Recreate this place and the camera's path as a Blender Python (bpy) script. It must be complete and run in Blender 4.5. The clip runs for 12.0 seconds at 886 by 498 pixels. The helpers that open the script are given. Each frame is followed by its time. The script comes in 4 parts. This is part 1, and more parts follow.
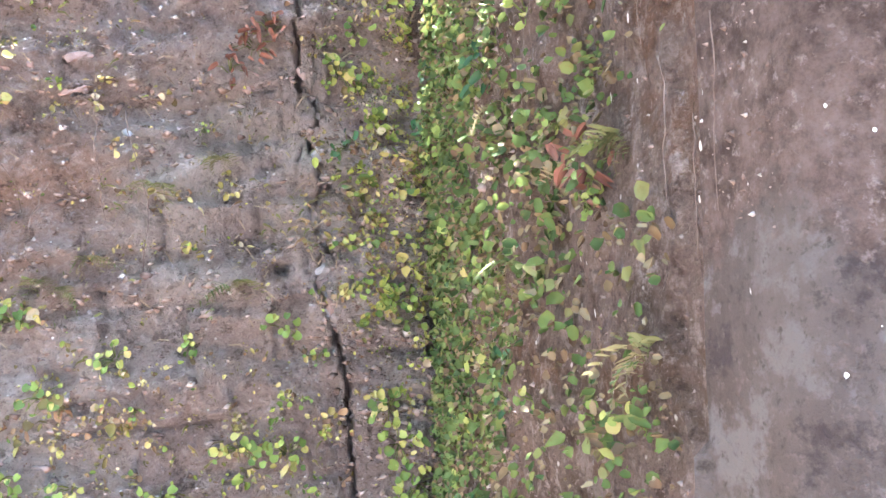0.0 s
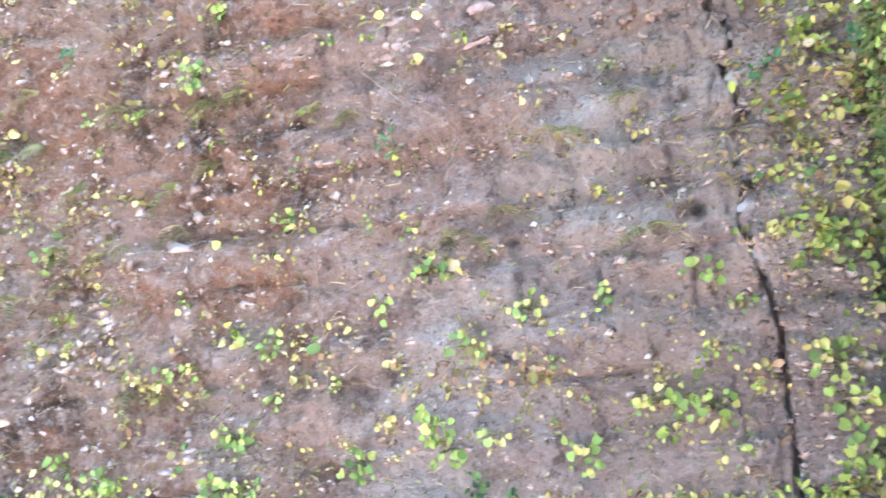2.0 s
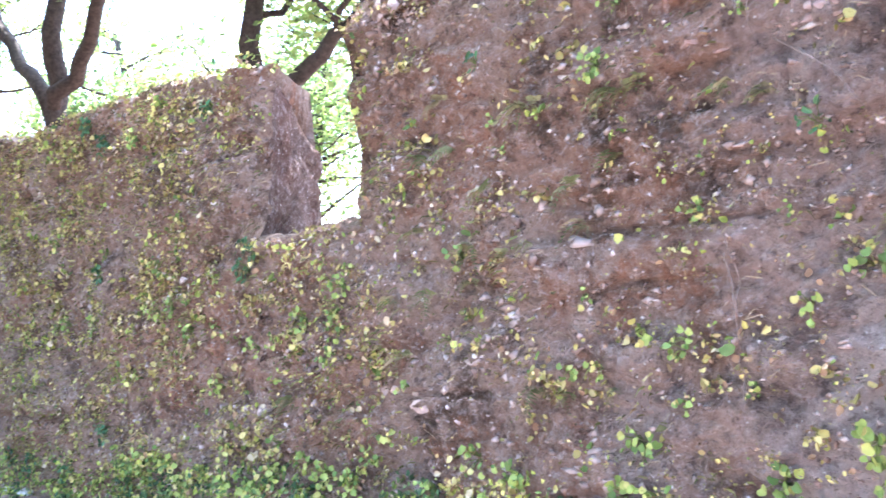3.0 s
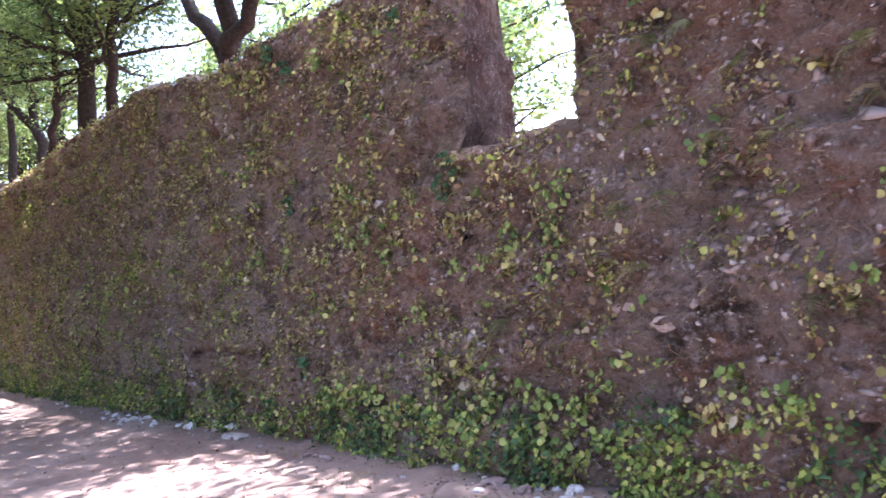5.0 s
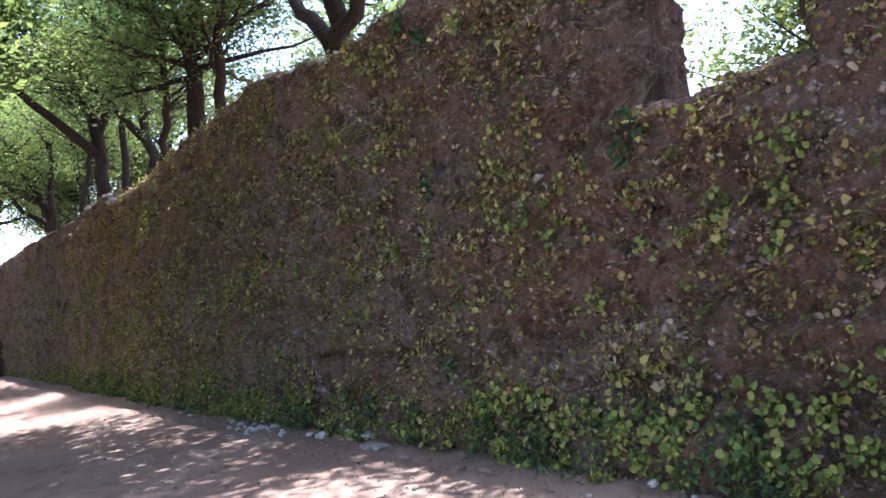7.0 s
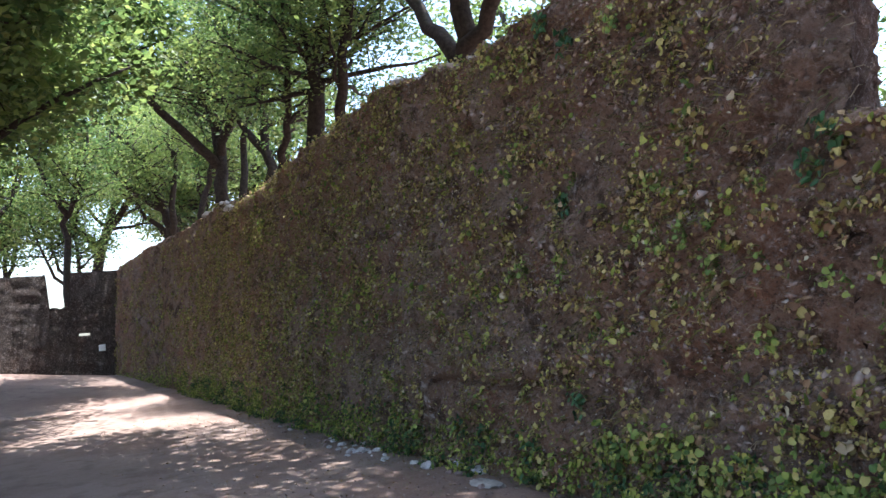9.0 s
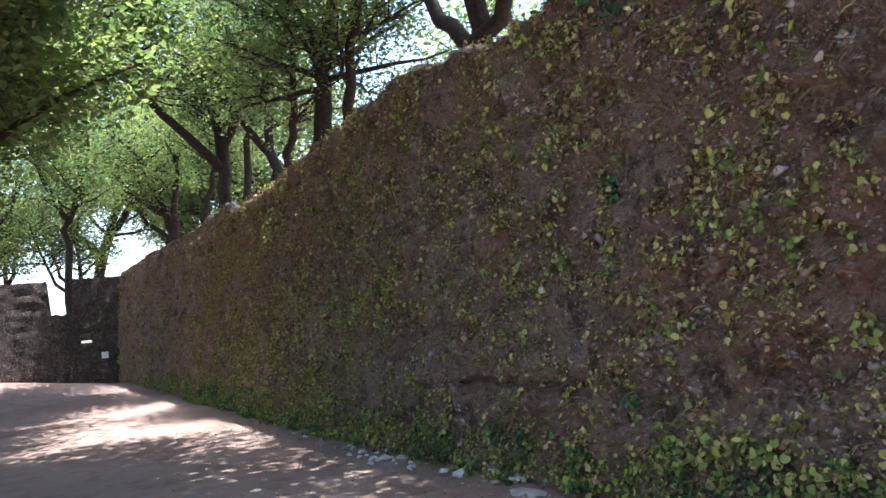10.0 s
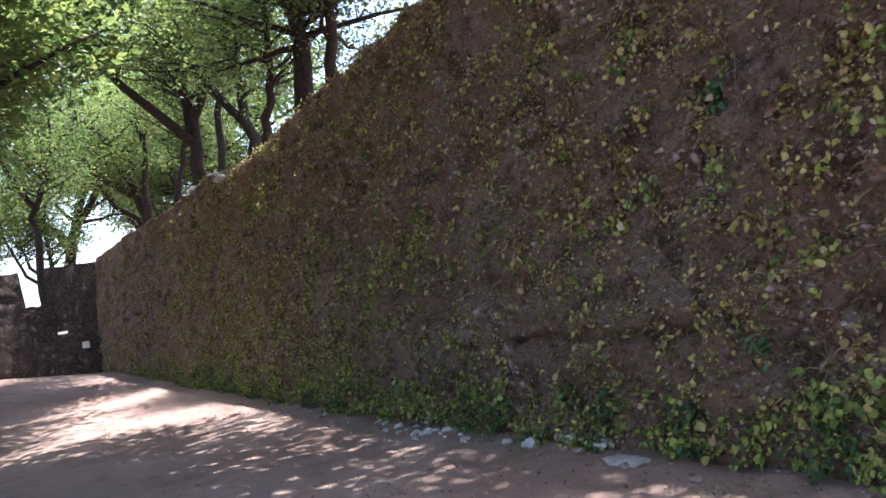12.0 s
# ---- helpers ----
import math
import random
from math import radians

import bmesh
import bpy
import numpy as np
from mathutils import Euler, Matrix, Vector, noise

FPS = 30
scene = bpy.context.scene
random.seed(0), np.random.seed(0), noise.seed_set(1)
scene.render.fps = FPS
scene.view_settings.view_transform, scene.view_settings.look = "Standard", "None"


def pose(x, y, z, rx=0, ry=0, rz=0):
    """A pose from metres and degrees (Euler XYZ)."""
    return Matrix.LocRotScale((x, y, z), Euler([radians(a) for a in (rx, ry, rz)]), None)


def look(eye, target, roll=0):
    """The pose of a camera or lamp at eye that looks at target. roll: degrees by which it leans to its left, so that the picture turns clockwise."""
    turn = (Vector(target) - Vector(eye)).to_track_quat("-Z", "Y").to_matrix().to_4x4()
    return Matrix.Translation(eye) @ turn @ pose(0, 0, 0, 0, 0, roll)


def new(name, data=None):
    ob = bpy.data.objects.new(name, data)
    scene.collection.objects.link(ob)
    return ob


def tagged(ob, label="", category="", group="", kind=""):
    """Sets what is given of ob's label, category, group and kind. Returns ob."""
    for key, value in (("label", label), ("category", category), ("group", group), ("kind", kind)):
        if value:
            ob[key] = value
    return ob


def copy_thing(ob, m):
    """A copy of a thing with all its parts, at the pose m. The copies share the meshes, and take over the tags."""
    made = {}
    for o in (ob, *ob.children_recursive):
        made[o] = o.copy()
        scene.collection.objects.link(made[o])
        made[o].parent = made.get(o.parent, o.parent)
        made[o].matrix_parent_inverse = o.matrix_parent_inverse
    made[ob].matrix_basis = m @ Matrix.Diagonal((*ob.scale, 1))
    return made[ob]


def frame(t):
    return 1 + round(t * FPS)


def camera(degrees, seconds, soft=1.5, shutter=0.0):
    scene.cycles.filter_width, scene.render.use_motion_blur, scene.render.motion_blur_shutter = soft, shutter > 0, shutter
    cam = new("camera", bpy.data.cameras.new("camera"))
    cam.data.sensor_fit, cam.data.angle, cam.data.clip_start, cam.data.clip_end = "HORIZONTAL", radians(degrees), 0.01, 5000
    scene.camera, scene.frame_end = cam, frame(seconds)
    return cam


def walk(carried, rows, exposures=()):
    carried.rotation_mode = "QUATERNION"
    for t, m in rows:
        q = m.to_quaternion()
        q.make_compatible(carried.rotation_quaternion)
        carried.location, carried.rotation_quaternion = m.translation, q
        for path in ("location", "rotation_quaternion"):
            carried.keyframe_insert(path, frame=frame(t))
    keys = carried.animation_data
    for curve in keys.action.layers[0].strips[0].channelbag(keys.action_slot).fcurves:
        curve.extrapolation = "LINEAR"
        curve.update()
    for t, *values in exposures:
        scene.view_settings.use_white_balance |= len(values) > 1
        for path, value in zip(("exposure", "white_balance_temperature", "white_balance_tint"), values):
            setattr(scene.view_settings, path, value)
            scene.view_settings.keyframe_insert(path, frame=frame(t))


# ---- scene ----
cam = camera(53.5, 12.0, 1.5, 0.2)
PATH = [
    (0, (0.189, 0.174, 1.966), (0.398, 2.162, 2.037), -3.0),
    (0.5, (0.172, 0.196, 1.952), (0.285, 2.192, 2.029), -2.9),
    (1, (0.14, 0.285, 1.94), (-0.012, 2.276, 2.047), -2.9),
    (1.5, (0.084, 0.386, 1.936), (-0.277, 2.351, 2.023), -2.7),
    (2, (-0.035, 0.462, 1.919), (-0.667, 2.359, 1.95), -5.4),
    (2.5, (-0.134, 0.518, 1.912), (-1.146, 2.243, 1.943), -6.1),
    (3, (-0.247, 0.685, 1.928), (-1.622, 2.134, 2.032), -5.7),
    (3.5, (-0.428, 0.733, 1.909), (-1.872, 2.115, 1.993), -5.8),
    (5.5, (-1.394, 0.889, 1.746), (-3.113, 1.912, 1.764), -9.3),
    (6, (-1.712, 0.933, 1.766), (-3.501, 1.827, 1.824), -9.9),
    (6.5, (-2.062, 0.943, 1.722), (-3.794, 1.942, 1.749), -10.5),
    (8.5, (-2.882, 0.941, 1.666), (-4.697, 1.763, 1.827), -6.1),
    (9, (-3.129, 1.069, 1.657), (-4.962, 1.854, 1.81), -5.8),
    (9.5, (-3.485, 1.033, 1.619), (-5.273, 1.913, 1.782), -6.2),
    (10, (-3.849, 1.018, 1.617), (-5.681, 1.803, 1.781), -6.4),
    (10.5, (-4.212, 1.024, 1.61), (-6.015, 1.875, 1.758), -7.3),
    (11, (-4.517, 0.956, 1.585), (-6.29, 1.878, 1.676), -8.4),
    (11.5, (-4.871, 0.906, 1.623), (-6.675, 1.759, 1.746), -9.3),
    (12, (-5.252, 0.782, 1.599), (-7.066, 1.62, 1.68), -10.3),
]
EXPOSURES = ((0, 4.45, 5640, 8), (0.5, 4.75, 5580, 7), (1.5, 4.98, 5480, 4), (2.4, 4.55, 5350, 10), (3.6, 3.95, 5360, 20), (5.3, 2.75, 5600, 28), (8.3, 2.08, 5650, 10), (10, 2.13, 5700, 13), (11, 2.4, 5780, 17), (11.5, 2.35, 5780, 17), (12, 2.1, 5780, 17))
walk(cam, [(t, look(eye, target, roll)) for t, eye, target, roll in PATH], EXPOSURES)

# ---- light and sky ----
SUN = Vector((0.03, 0.2, 1.0)).normalized()
world = bpy.data.worlds.new("sky")
scene.world = world
world.use_nodes = True
wn = world.node_tree
wn.nodes.clear()
sky = wn.nodes.new("ShaderNodeTexSky")
sky.sky_type, sky.sun_disc = "NISHITA", False
sky.sun_elevation, sky.sun_rotation = math.asin(SUN.z), math.atan2(SUN.x, SUN.y)
sky.dust_density, sky.air_density = 3.0, 1.2
bg = wn.nodes.new("ShaderNodeBackground")
bg.inputs["Strength"].default_value = 0.15
wo = wn.nodes.new("ShaderNodeOutputWorld")
wn.links.new(sky.outputs[0], bg.inputs[0])
wn.links.new(bg.outputs[0], wo.inputs[0])
sun_data = bpy.data.lights.new("sun", "SUN")
sun_data.energy, sun_data.angle, sun_data.color = 5.0, radians(0.53), (1.0, 0.94, 0.84)
sun = new("sun", sun_data)
sun.matrix_world = look((0, 0, 40), Vector((0, 0, 40)) - SUN)


# ---- materials ----
def nodes_of(name):
    m = bpy.data.materials.new(name)
    m.use_nodes = True
    nt = m.node_tree
    nt.nodes.clear()
    return m, nt


def add(nt, kind, **values):
    n = nt.nodes.new("ShaderNode" + kind)
    for k, v in values.items():
        n.inputs[k.replace("_", " ")].default_value = v
    return n


def ramp(nt, source, stops):
    r = nt.nodes.new("ShaderNodeValToRGB")
    e = r.color_ramp.elements
    while len(e) < len(stops):
        e.new(0.5)
    for el, (p, c) in zip(e, stops):
        el.position, el.color = p, (*c, 1) if len(c) == 3 else c
    nt.links.new(source, r.inputs[0])
    return r.outputs[0]


def noise_tex(nt, coords, scale, detail=5.0, rough=0.6):
    n = add(nt, "TexNoise", Scale=scale, Detail=detail, Roughness=rough)
    nt.links.new(coords, n.inputs["Vector"])
    return n.outputs["Fac"]


def mixed(nt, fac, a, b):
    n = nt.nodes.new("ShaderNodeMix")
    n.data_type = "RGBA"
    for s, v in ((0, fac), (6, a), (7, b)):
        if isinstance(v, (int, float)):
            n.inputs[s].default_value = v
        elif isinstance(v, tuple):
            n.inputs[s].default_value = (*v, 1)
        else:
            nt.links.new(v, n.inputs[s])
    return n.outputs[2]


def mask(nt, source, lo, hi):
    if lo > hi:
        return ramp(nt, source, [(hi, (1, 1, 1)), (lo, (0, 0, 0))])
    return ramp(nt, source, [(lo, (0, 0, 0)), (hi, (1, 1, 1))])


def finish(nt, colour, rough=0.9, bump=None, strength=0.5, distance=0.02, translucent=0.0, specular=0.3):
    out = nt.nodes.new("ShaderNodeOutputMaterial")
    b = add(nt, "BsdfPrincipled", Roughness=rough)
    b.inputs["Specular IOR Level"].default_value = specular
    if isinstance(colour, tuple):
        b.inputs["Base Color"].default_value = (*colour, 1)
    else:
        nt.links.new(colour, b.inputs["Base Color"])
    if bump is not None:
        bp = add(nt, "Bump", Strength=strength, Distance=distance)
        nt.links.new(bump, bp.inputs["Height"])
        nt.links.new(bp.outputs[0], b.inputs["Normal"])
    if translucent:
        tr = nt.nodes.new("ShaderNodeBsdfTranslucent")
        if isinstance(colour, tuple):
            tr.inputs[0].default_value = (*colour, 1)
        else:
            nt.links.new(colour, tr.inputs[0])
        mx = nt.nodes.new("ShaderNodeMixShader")
        mx.inputs[0].default_value = translucent
        nt.links.new(b.outputs[0], mx.inputs[1])
        nt.links.new(tr.outputs[0], mx.inputs[2])
        nt.links.new(mx.outputs[0], out.inputs[0])
    else:
        nt.links.new(b.outputs[0], out.inputs[0])


def place_coords(nt):
    g = nt.nodes.new("ShaderNodeNewGeometry")
    return g.outputs["Position"]


def laterite_material(name, red, grey, dark, pale_amount=0.57, greyer=False):
    m, nt = nodes_of(name)
    p = place_coords(nt)
    big = noise_tex(nt, p, 0.55, 4)
    mid = noise_tex(nt, p, 2.6, 6, 0.65)
    fine = noise_tex(nt, p, 19.0, 7, 0.75)
    grain = noise_tex(nt, p, 80.0, 4, 0.75)
    c = mixed(nt, mask(nt, big, 0.40, 0.60), red, grey)
    c = mixed(nt, mask(nt, mid, 0.49, 0.60), c, dark)
    brown = noise_tex(nt, p, 1.3, 5, 0.7)
    c = mixed(nt, mask(nt, brown, 0.54, 0.68), c, (red[0] * 1.2, red[1] * 1.05, red[2] * 0.95))
    if greyer:
        # The stone turns from red to grey towards the corner.
        xyz = nt.nodes.new("ShaderNodeSeparateXYZ")
        nt.links.new(p, xyz.inputs[0])
        along = add(nt, "MapRange")
        for k, v in (("From Min", -4.6), ("From Max", -0.5), ("To Min", -0.35), ("To Max", 0.35)):
            along.inputs[k].default_value = v
        nt.links.new(xyz.outputs["X"], along.inputs["Value"])
        total = add(nt, "Math")
        nt.links.new(along.outputs[0], total.inputs[0])
        nt.links.new(noise_tex(nt, p, 0.9, 5), total.inputs[1])
        g = mixed(nt, mask(nt, big, 0.40, 0.60), (0.29, 0.222, 0.192), (0.37, 0.315, 0.285))
        g = mixed(nt, mask(nt, mid, 0.46, 0.64), g, (0.215, 0.165, 0.15))
        c = mixed(nt, mask(nt, total.outputs[0], 0.35, 0.75), c, g)
    pale = noise_tex(nt, p, 6.0, 9, 0.8)
    c = mixed(nt, mask(nt, pale, pale_amount, pale_amount + 0.12), c, (0.46, 0.40, 0.38))
    c = mixed(nt, mask(nt, fine, 0.53, 0.72), c, mixed(nt, 0.6, c, (0.48, 0.40, 0.37)))
    c = mixed(nt, mask(nt, fine, 0.46, 0.30), c, mixed(nt, 0.75, c, (0.03, 0.02, 0.016)))
    c = mixed(nt, mask(nt, grain, 0.58, 0.72), c, mixed(nt, 0.5, c, (0.42, 0.36, 0.32)))
    c = mixed(nt, mask(nt, grain, 0.42, 0.28), c, mixed(nt, 0.6, c, (0.03, 0.022, 0.018)))
    spots = add(nt, "TexVoronoi", Scale=11.0, Randomness=1.0)
    nt.links.new(p, spots.inputs["Vector"])
    c = mixed(nt, mask(nt, spots.outputs["Distance"], 0.10, 0.06), c, (0.58, 0.53, 0.49))
    # Ragged pits and scabs a few centimetres across, shading painted: pits dark, rims pale.
    scab = noise_tex(nt, p, 9.0, 8, 0.72)
    c = mixed(nt, mask(nt, scab, 0.43, 0.37), c, mixed(nt, 0.6, c, (0.035, 0.022, 0.018)))
    c = mixed(nt, mask(nt, scab, 0.56, 0.62), c, mixed(nt, 0.35, c, (0.42, 0.35, 0.32)))
    lumps = add(nt, "TexVoronoi", Scale=24.0, Randomness=1.0)
    nt.links.new(p, lumps.inputs["Vector"])
    h = add(nt, "Math")
    h.operation = "MULTIPLY_ADD"
    nt.links.new(lumps.outputs["Distance"], h.inputs[0])
    h.inputs[1].default_value = -0.45
    nt.links.new(fine, h.inputs[2])
    g = add(nt, "Math")
    g.operation = "MULTIPLY_ADD"
    nt.links.new(grain, g.inputs[0])
    g.inputs[1].default_value = 0.4
    nt.links.new(h.outputs[0], g.inputs[2])
    tall = add(nt, "Math")
    tall.operation = "MULTIPLY_ADD"
    nt.links.new(scab, tall.inputs[0])
    tall.inputs[1].default_value = 0.9
    nt.links.new(g.outputs[0], tall.inputs[2])
    finish(nt, c, 0.95, tall.outputs[0], 1.0, 0.09, specular=0.12)
    return m


M_WALL = laterite_material("weathered_laterite", (0.25, 0.146, 0.099), (0.262, 0.187, 0.145), (0.082, 0.054, 0.036), greyer=True)
# Stone colour set below the main wall's to offset the stronger light here.
M_SIDE = laterite_material("darkened_mossy_side_wall", (0.155, 0.10, 0.075), (0.185, 0.14, 0.12), (0.095, 0.07, 0.052))
# The far wall lies in shade; its stone colour is darkened for that.
M_FAR_SHADED = laterite_material("shaded_far_wall_stone", (0.06, 0.045, 0.038), (0.075, 0.062, 0.056), (0.035, 0.028, 0.025), 0.7)


def plaster_material():
    m, nt = nodes_of("stained_plaster")
    p = place_coords(nt)
    streak = nt.nodes.new("ShaderNodeMapping")
    streak.inputs["Scale"].default_value = (9, 9, 0.8)
    nt.links.new(p, streak.inputs[0])
    s = noise_tex(nt, streak.outputs[0], 1.0, 6, 0.65)
    big = noise_tex(nt, p, 2.2, 5)
    fine = noise_tex(nt, p, 34, 6, 0.7)
    c = mixed(nt, mask(nt, big, 0.4, 0.62), (0.078, 0.062, 0.056), (0.118, 0.102, 0.096))
    c = mixed(nt, mask(nt, s, 0.5, 0.7), c, (0.075, 0.06, 0.055))
    patch = noise_tex(nt, p, 5.0, 8, 0.7)
    c = mixed(nt, mask(nt, patch, 0.54, 0.60), c, (0.135, 0.122, 0.118))
    c = mixed(nt, mask(nt, patch, 0.45, 0.38), c, (0.05, 0.04, 0.04))
    c = mixed(nt, mask(nt, fine, 0.55, 0.75), c, (0.145, 0.12, 0.11))
    c = mixed(nt, mask(nt, fine, 0.44, 0.30), c, (0.05, 0.04, 0.036))
    # Above shoulder height the plaster has come off the stone.
    xyz = nt.nodes.new("ShaderNodeSeparateXYZ")
    nt.links.new(p, xyz.inputs[0])
    edge = add(nt, "Math")
    edge.operation = "MULTIPLY_ADD"
    nt.links.new(noise_tex(nt, p, 3.0, 6, 0.7), edge.inputs[0])
    edge.inputs[1].default_value = -0.7
    nt.links.new(xyz.outputs["Z"], edge.inputs[2])
    stone = mixed(nt, mask(nt, noise_tex(nt, p, 11.0, 8, 0.75), 0.38, 0.62), (0.055, 0.037, 0.031), (0.145, 0.108, 0.095))
    stone = mixed(nt, mask(nt, fine, 0.56, 0.7), stone, (0.22, 0.18, 0.165))
    off = add(nt, "MapRange")
    for k, v in (("From Min", 1.66), ("From Max", 1.74)):
        off.inputs[k].default_value = v
    nt.links.new(edge.outputs[0], off.inputs["Value"])
    c = mixed(nt, off.outputs[0], c, stone)
    finish(nt, c, 0.9, fine, 0.9, 0.03, specular=0.15)
    return m


M_PLASTER = plaster_material()


def ground_material():
    m, nt = nodes_of("trodden_earth")
    p = place_coords(nt)
    big = noise_tex(nt, p, 0.35, 5)
    mid = noise_tex(nt, p, 2.1, 6, 0.65)
    fine = noise_tex(nt, p, 30, 6, 0.75)
    c = mixed(nt, mask(nt, big, 0.38, 0.64), (0.20, 0.135, 0.11), (0.255, 0.19, 0.16))
    c = mixed(nt, mask(nt, mid, 0.5, 0.72), c, (0.14, 0.092, 0.072))
    c = mixed(nt, mask(nt, fine, 0.5, 0.8), c, (0.31, 0.25, 0.22))
    finish(nt, c, 0.95, fine, 0.6, 0.02, specular=0.1)
    return m


M_GROUND = ground_material()


def leaf_material(name, stops, translucent=0.35, rough=0.5, whole=False, clumps=0.0):
    m, nt = nodes_of(name)
    if whole:
        src = nt.nodes.new("ShaderNodeObjectInfo").outputs["Random"]
    else:
        src = nt.nodes.new("ShaderNodeNewGeometry").outputs["Random Per Island"]
    c = ramp(nt, src, stops)
    if clumps:
        tone = noise_tex(nt, place_coords(nt), clumps, 3)
        c = mixed(nt, mask(nt, tone, 0.42, 0.62), mixed(nt, 0.35, c, (0.022, 0.055, 0.022)), mixed(nt, 0.45, c, (0.265, 0.325, 0.085)))
    spot = noise_tex(nt, place_coords(nt), 40, 3)
    c = mixed(nt, mask(nt, spot, 0.58, 0.75), c, mixed(nt, 0.5, c, (0.16, 0.10, 0.03)))
    finish(nt, c, rough, None, translucent=translucent, specular=0.3)
    return m


M_TREE_LEAF = leaf_material("tree_leaves", [(0.0, (0.05, 0.098, 0.034)), (0.35, (0.088, 0.155, 0.046)), (0.75, (0.138, 0.20, 0.057)), (1.0, (0.28, 0.30, 0.095))], 0.62, 0.45, False, 0.45)
M_SMALL_LEAF = leaf_material("small_wall_leaves", [(0.0, (0.08, 0.06, 0.028)), (0.2, (0.18, 0.155, 0.052)), (0.42, (0.34, 0.295, 0.095)), (0.6, (0.46, 0.39, 0.165)), (0.68, (0.13, 0.075, 0.043)), (0.9, (0.27, 0.17, 0.095)), (1.0, (0.46, 0.40, 0.27))], 0.2, 0.8)
M_GREEN_LEAF = leaf_material("green_wall_leaves", [(0.0, (0.065, 0.10, 0.028)), (0.4, (0.17, 0.22, 0.045)), (0.75, (0.33, 0.36, 0.075)), (1.0, (0.46, 0.41, 0.13))], 0.28, 0.75)
# Greener than the main wall's leaves, and darkened to offset stronger light there.
M_SIDE_LEAF = leaf_material("darkened_side_leaves", [(0.0, (0.042, 0.07, 0.024)), (0.4, (0.085, 0.125, 0.036)), (0.8, (0.135, 0.175, 0.048)), (1.0, (0.19, 0.18, 0.075))], 0.25, 0.85)
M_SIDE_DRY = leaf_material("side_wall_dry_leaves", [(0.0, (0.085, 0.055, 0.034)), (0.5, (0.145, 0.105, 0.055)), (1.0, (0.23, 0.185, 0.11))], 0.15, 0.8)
M_BIG_LEAF = leaf_material("round_plant_leaves", [(0.0, (0.07, 0.12, 0.03)), (0.3, (0.15, 0.215, 0.05)), (0.6, (0.24, 0.305, 0.075)), (0.85, (0.335, 0.35, 0.10)), (1.0, (0.40, 0.32, 0.125))], 0.3, 0.6, True)
M_DARK_LEAF = leaf_material("dark_green_leaves", [(0.0, (0.018, 0.06, 0.024)), (1.0, (0.05, 0.115, 0.04))], 0.2, 0.4, True)
M_RED_LEAF = leaf_material("withered_red_leaves", [(0.0, (0.13, 0.055, 0.04)), (1.0, (0.25, 0.11, 0.075))], 0.15, 0.8, True)
M_FERN = leaf_material("fern_fronds", [(0.0, (0.10, 0.125, 0.045)), (0.6, (0.17, 0.165, 0.075)), (1.0, (0.24, 0.20, 0.12))], 0.25, 0.7, True)
M_LITTER = leaf_material("dead_leaves", [(0.0, (0.09, 0.05, 0.025)), (0.6, (0.22, 0.13, 0.06)), (1.0, (0.36, 0.25, 0.13))], 0.1, 0.8)
M_STRAW = leaf_material("dry_stems", [(0.0, (0.16, 0.12, 0.075)), (1.0, (0.36, 0.30, 0.20))], 0.1, 0.8)
M_GRASS = leaf_material("grass_tufts", [(0.0, (0.06, 0.09, 0.02)), (1.0, (0.16, 0.18, 0.05))], 0.25, 0.6)
M_IVY = leaf_material("dark_ivy", [(0.0, (0.022, 0.05, 0.02)), (0.6, (0.05, 0.095, 0.03)), (1.0, (0.13, 0.17, 0.05))], 0.25, 0.6)
M_MOSS = leaf_material("wall_moss", [(0.0, (0.05, 0.042, 0.02)), (0.4, (0.11, 0.10, 0.038)), (0.7, (0.15, 0.16, 0.05)), (0.85, (0.16, 0.095, 0.05)), (1.0, (0.30, 0.25, 0.12))], 0.2, 0.85)


def plain_material(name, a, b, scale=12.0, rough=0.85, relief=0.5):
    m, nt = nodes_of(name)
    p = place_coords(nt)
    f = noise_tex(nt, p, scale, 6, 0.7)
    finish(nt, mixed(nt, mask(nt, f, 0.35, 0.65), a, b), rough, f, relief, 0.02, specular=0.2)
    return m


# Bark is near black so the limbs read as shaded by their crowns.
M_BARK = plain_material("shaded_tree_bark", (0.018, 0.013, 0.011), (0.05, 0.04, 0.033), 9.0, 0.95, 0.8)
M_STONE = plain_material("pale_rubble", (0.30, 0.27, 0.26), (0.52, 0.49, 0.47), 14.0)
M_BRICK = plain_material("broken_laterite", (0.15, 0.10, 0.085), (0.27, 0.20, 0.18), 14.0)
M_EXPOSED = plain_material("exposed_laterite", (0.19, 0.13, 0.10), (0.31, 0.235, 0.195), 16.0)
M_ROOT = plain_material("dry_roots", (0.12, 0.085, 0.07), (0.22, 0.17, 0.145), 20.0)
M_SIGN = plain_material("white_board", (0.74, 0.74, 0.74), (0.82, 0.82, 0.82), 5.0, 0.5, 0.05)
M_LICHEN = plain_material("white_lichen", (0.55, 0.52, 0.50), (0.75, 0.73, 0.70), 40.0)
M_CRUMB = leaf_material("wall_lumps", [(0.0, (0.11, 0.075, 0.062)), (0.5, (0.20, 0.145, 0.122)), (0.93, (0.29, 0.23, 0.205)), (1.0, (0.42, 0.37, 0.34))], 0.01, 0.95)
# Jamb colours are lowered to carry the shade that falls on the cheeks.
M_JAMB = laterite_material("bare_jamb_masonry_shaded", (0.125, 0.066, 0.046), (0.12, 0.075, 0.058), (0.07, 0.042, 0.032), 0.72)


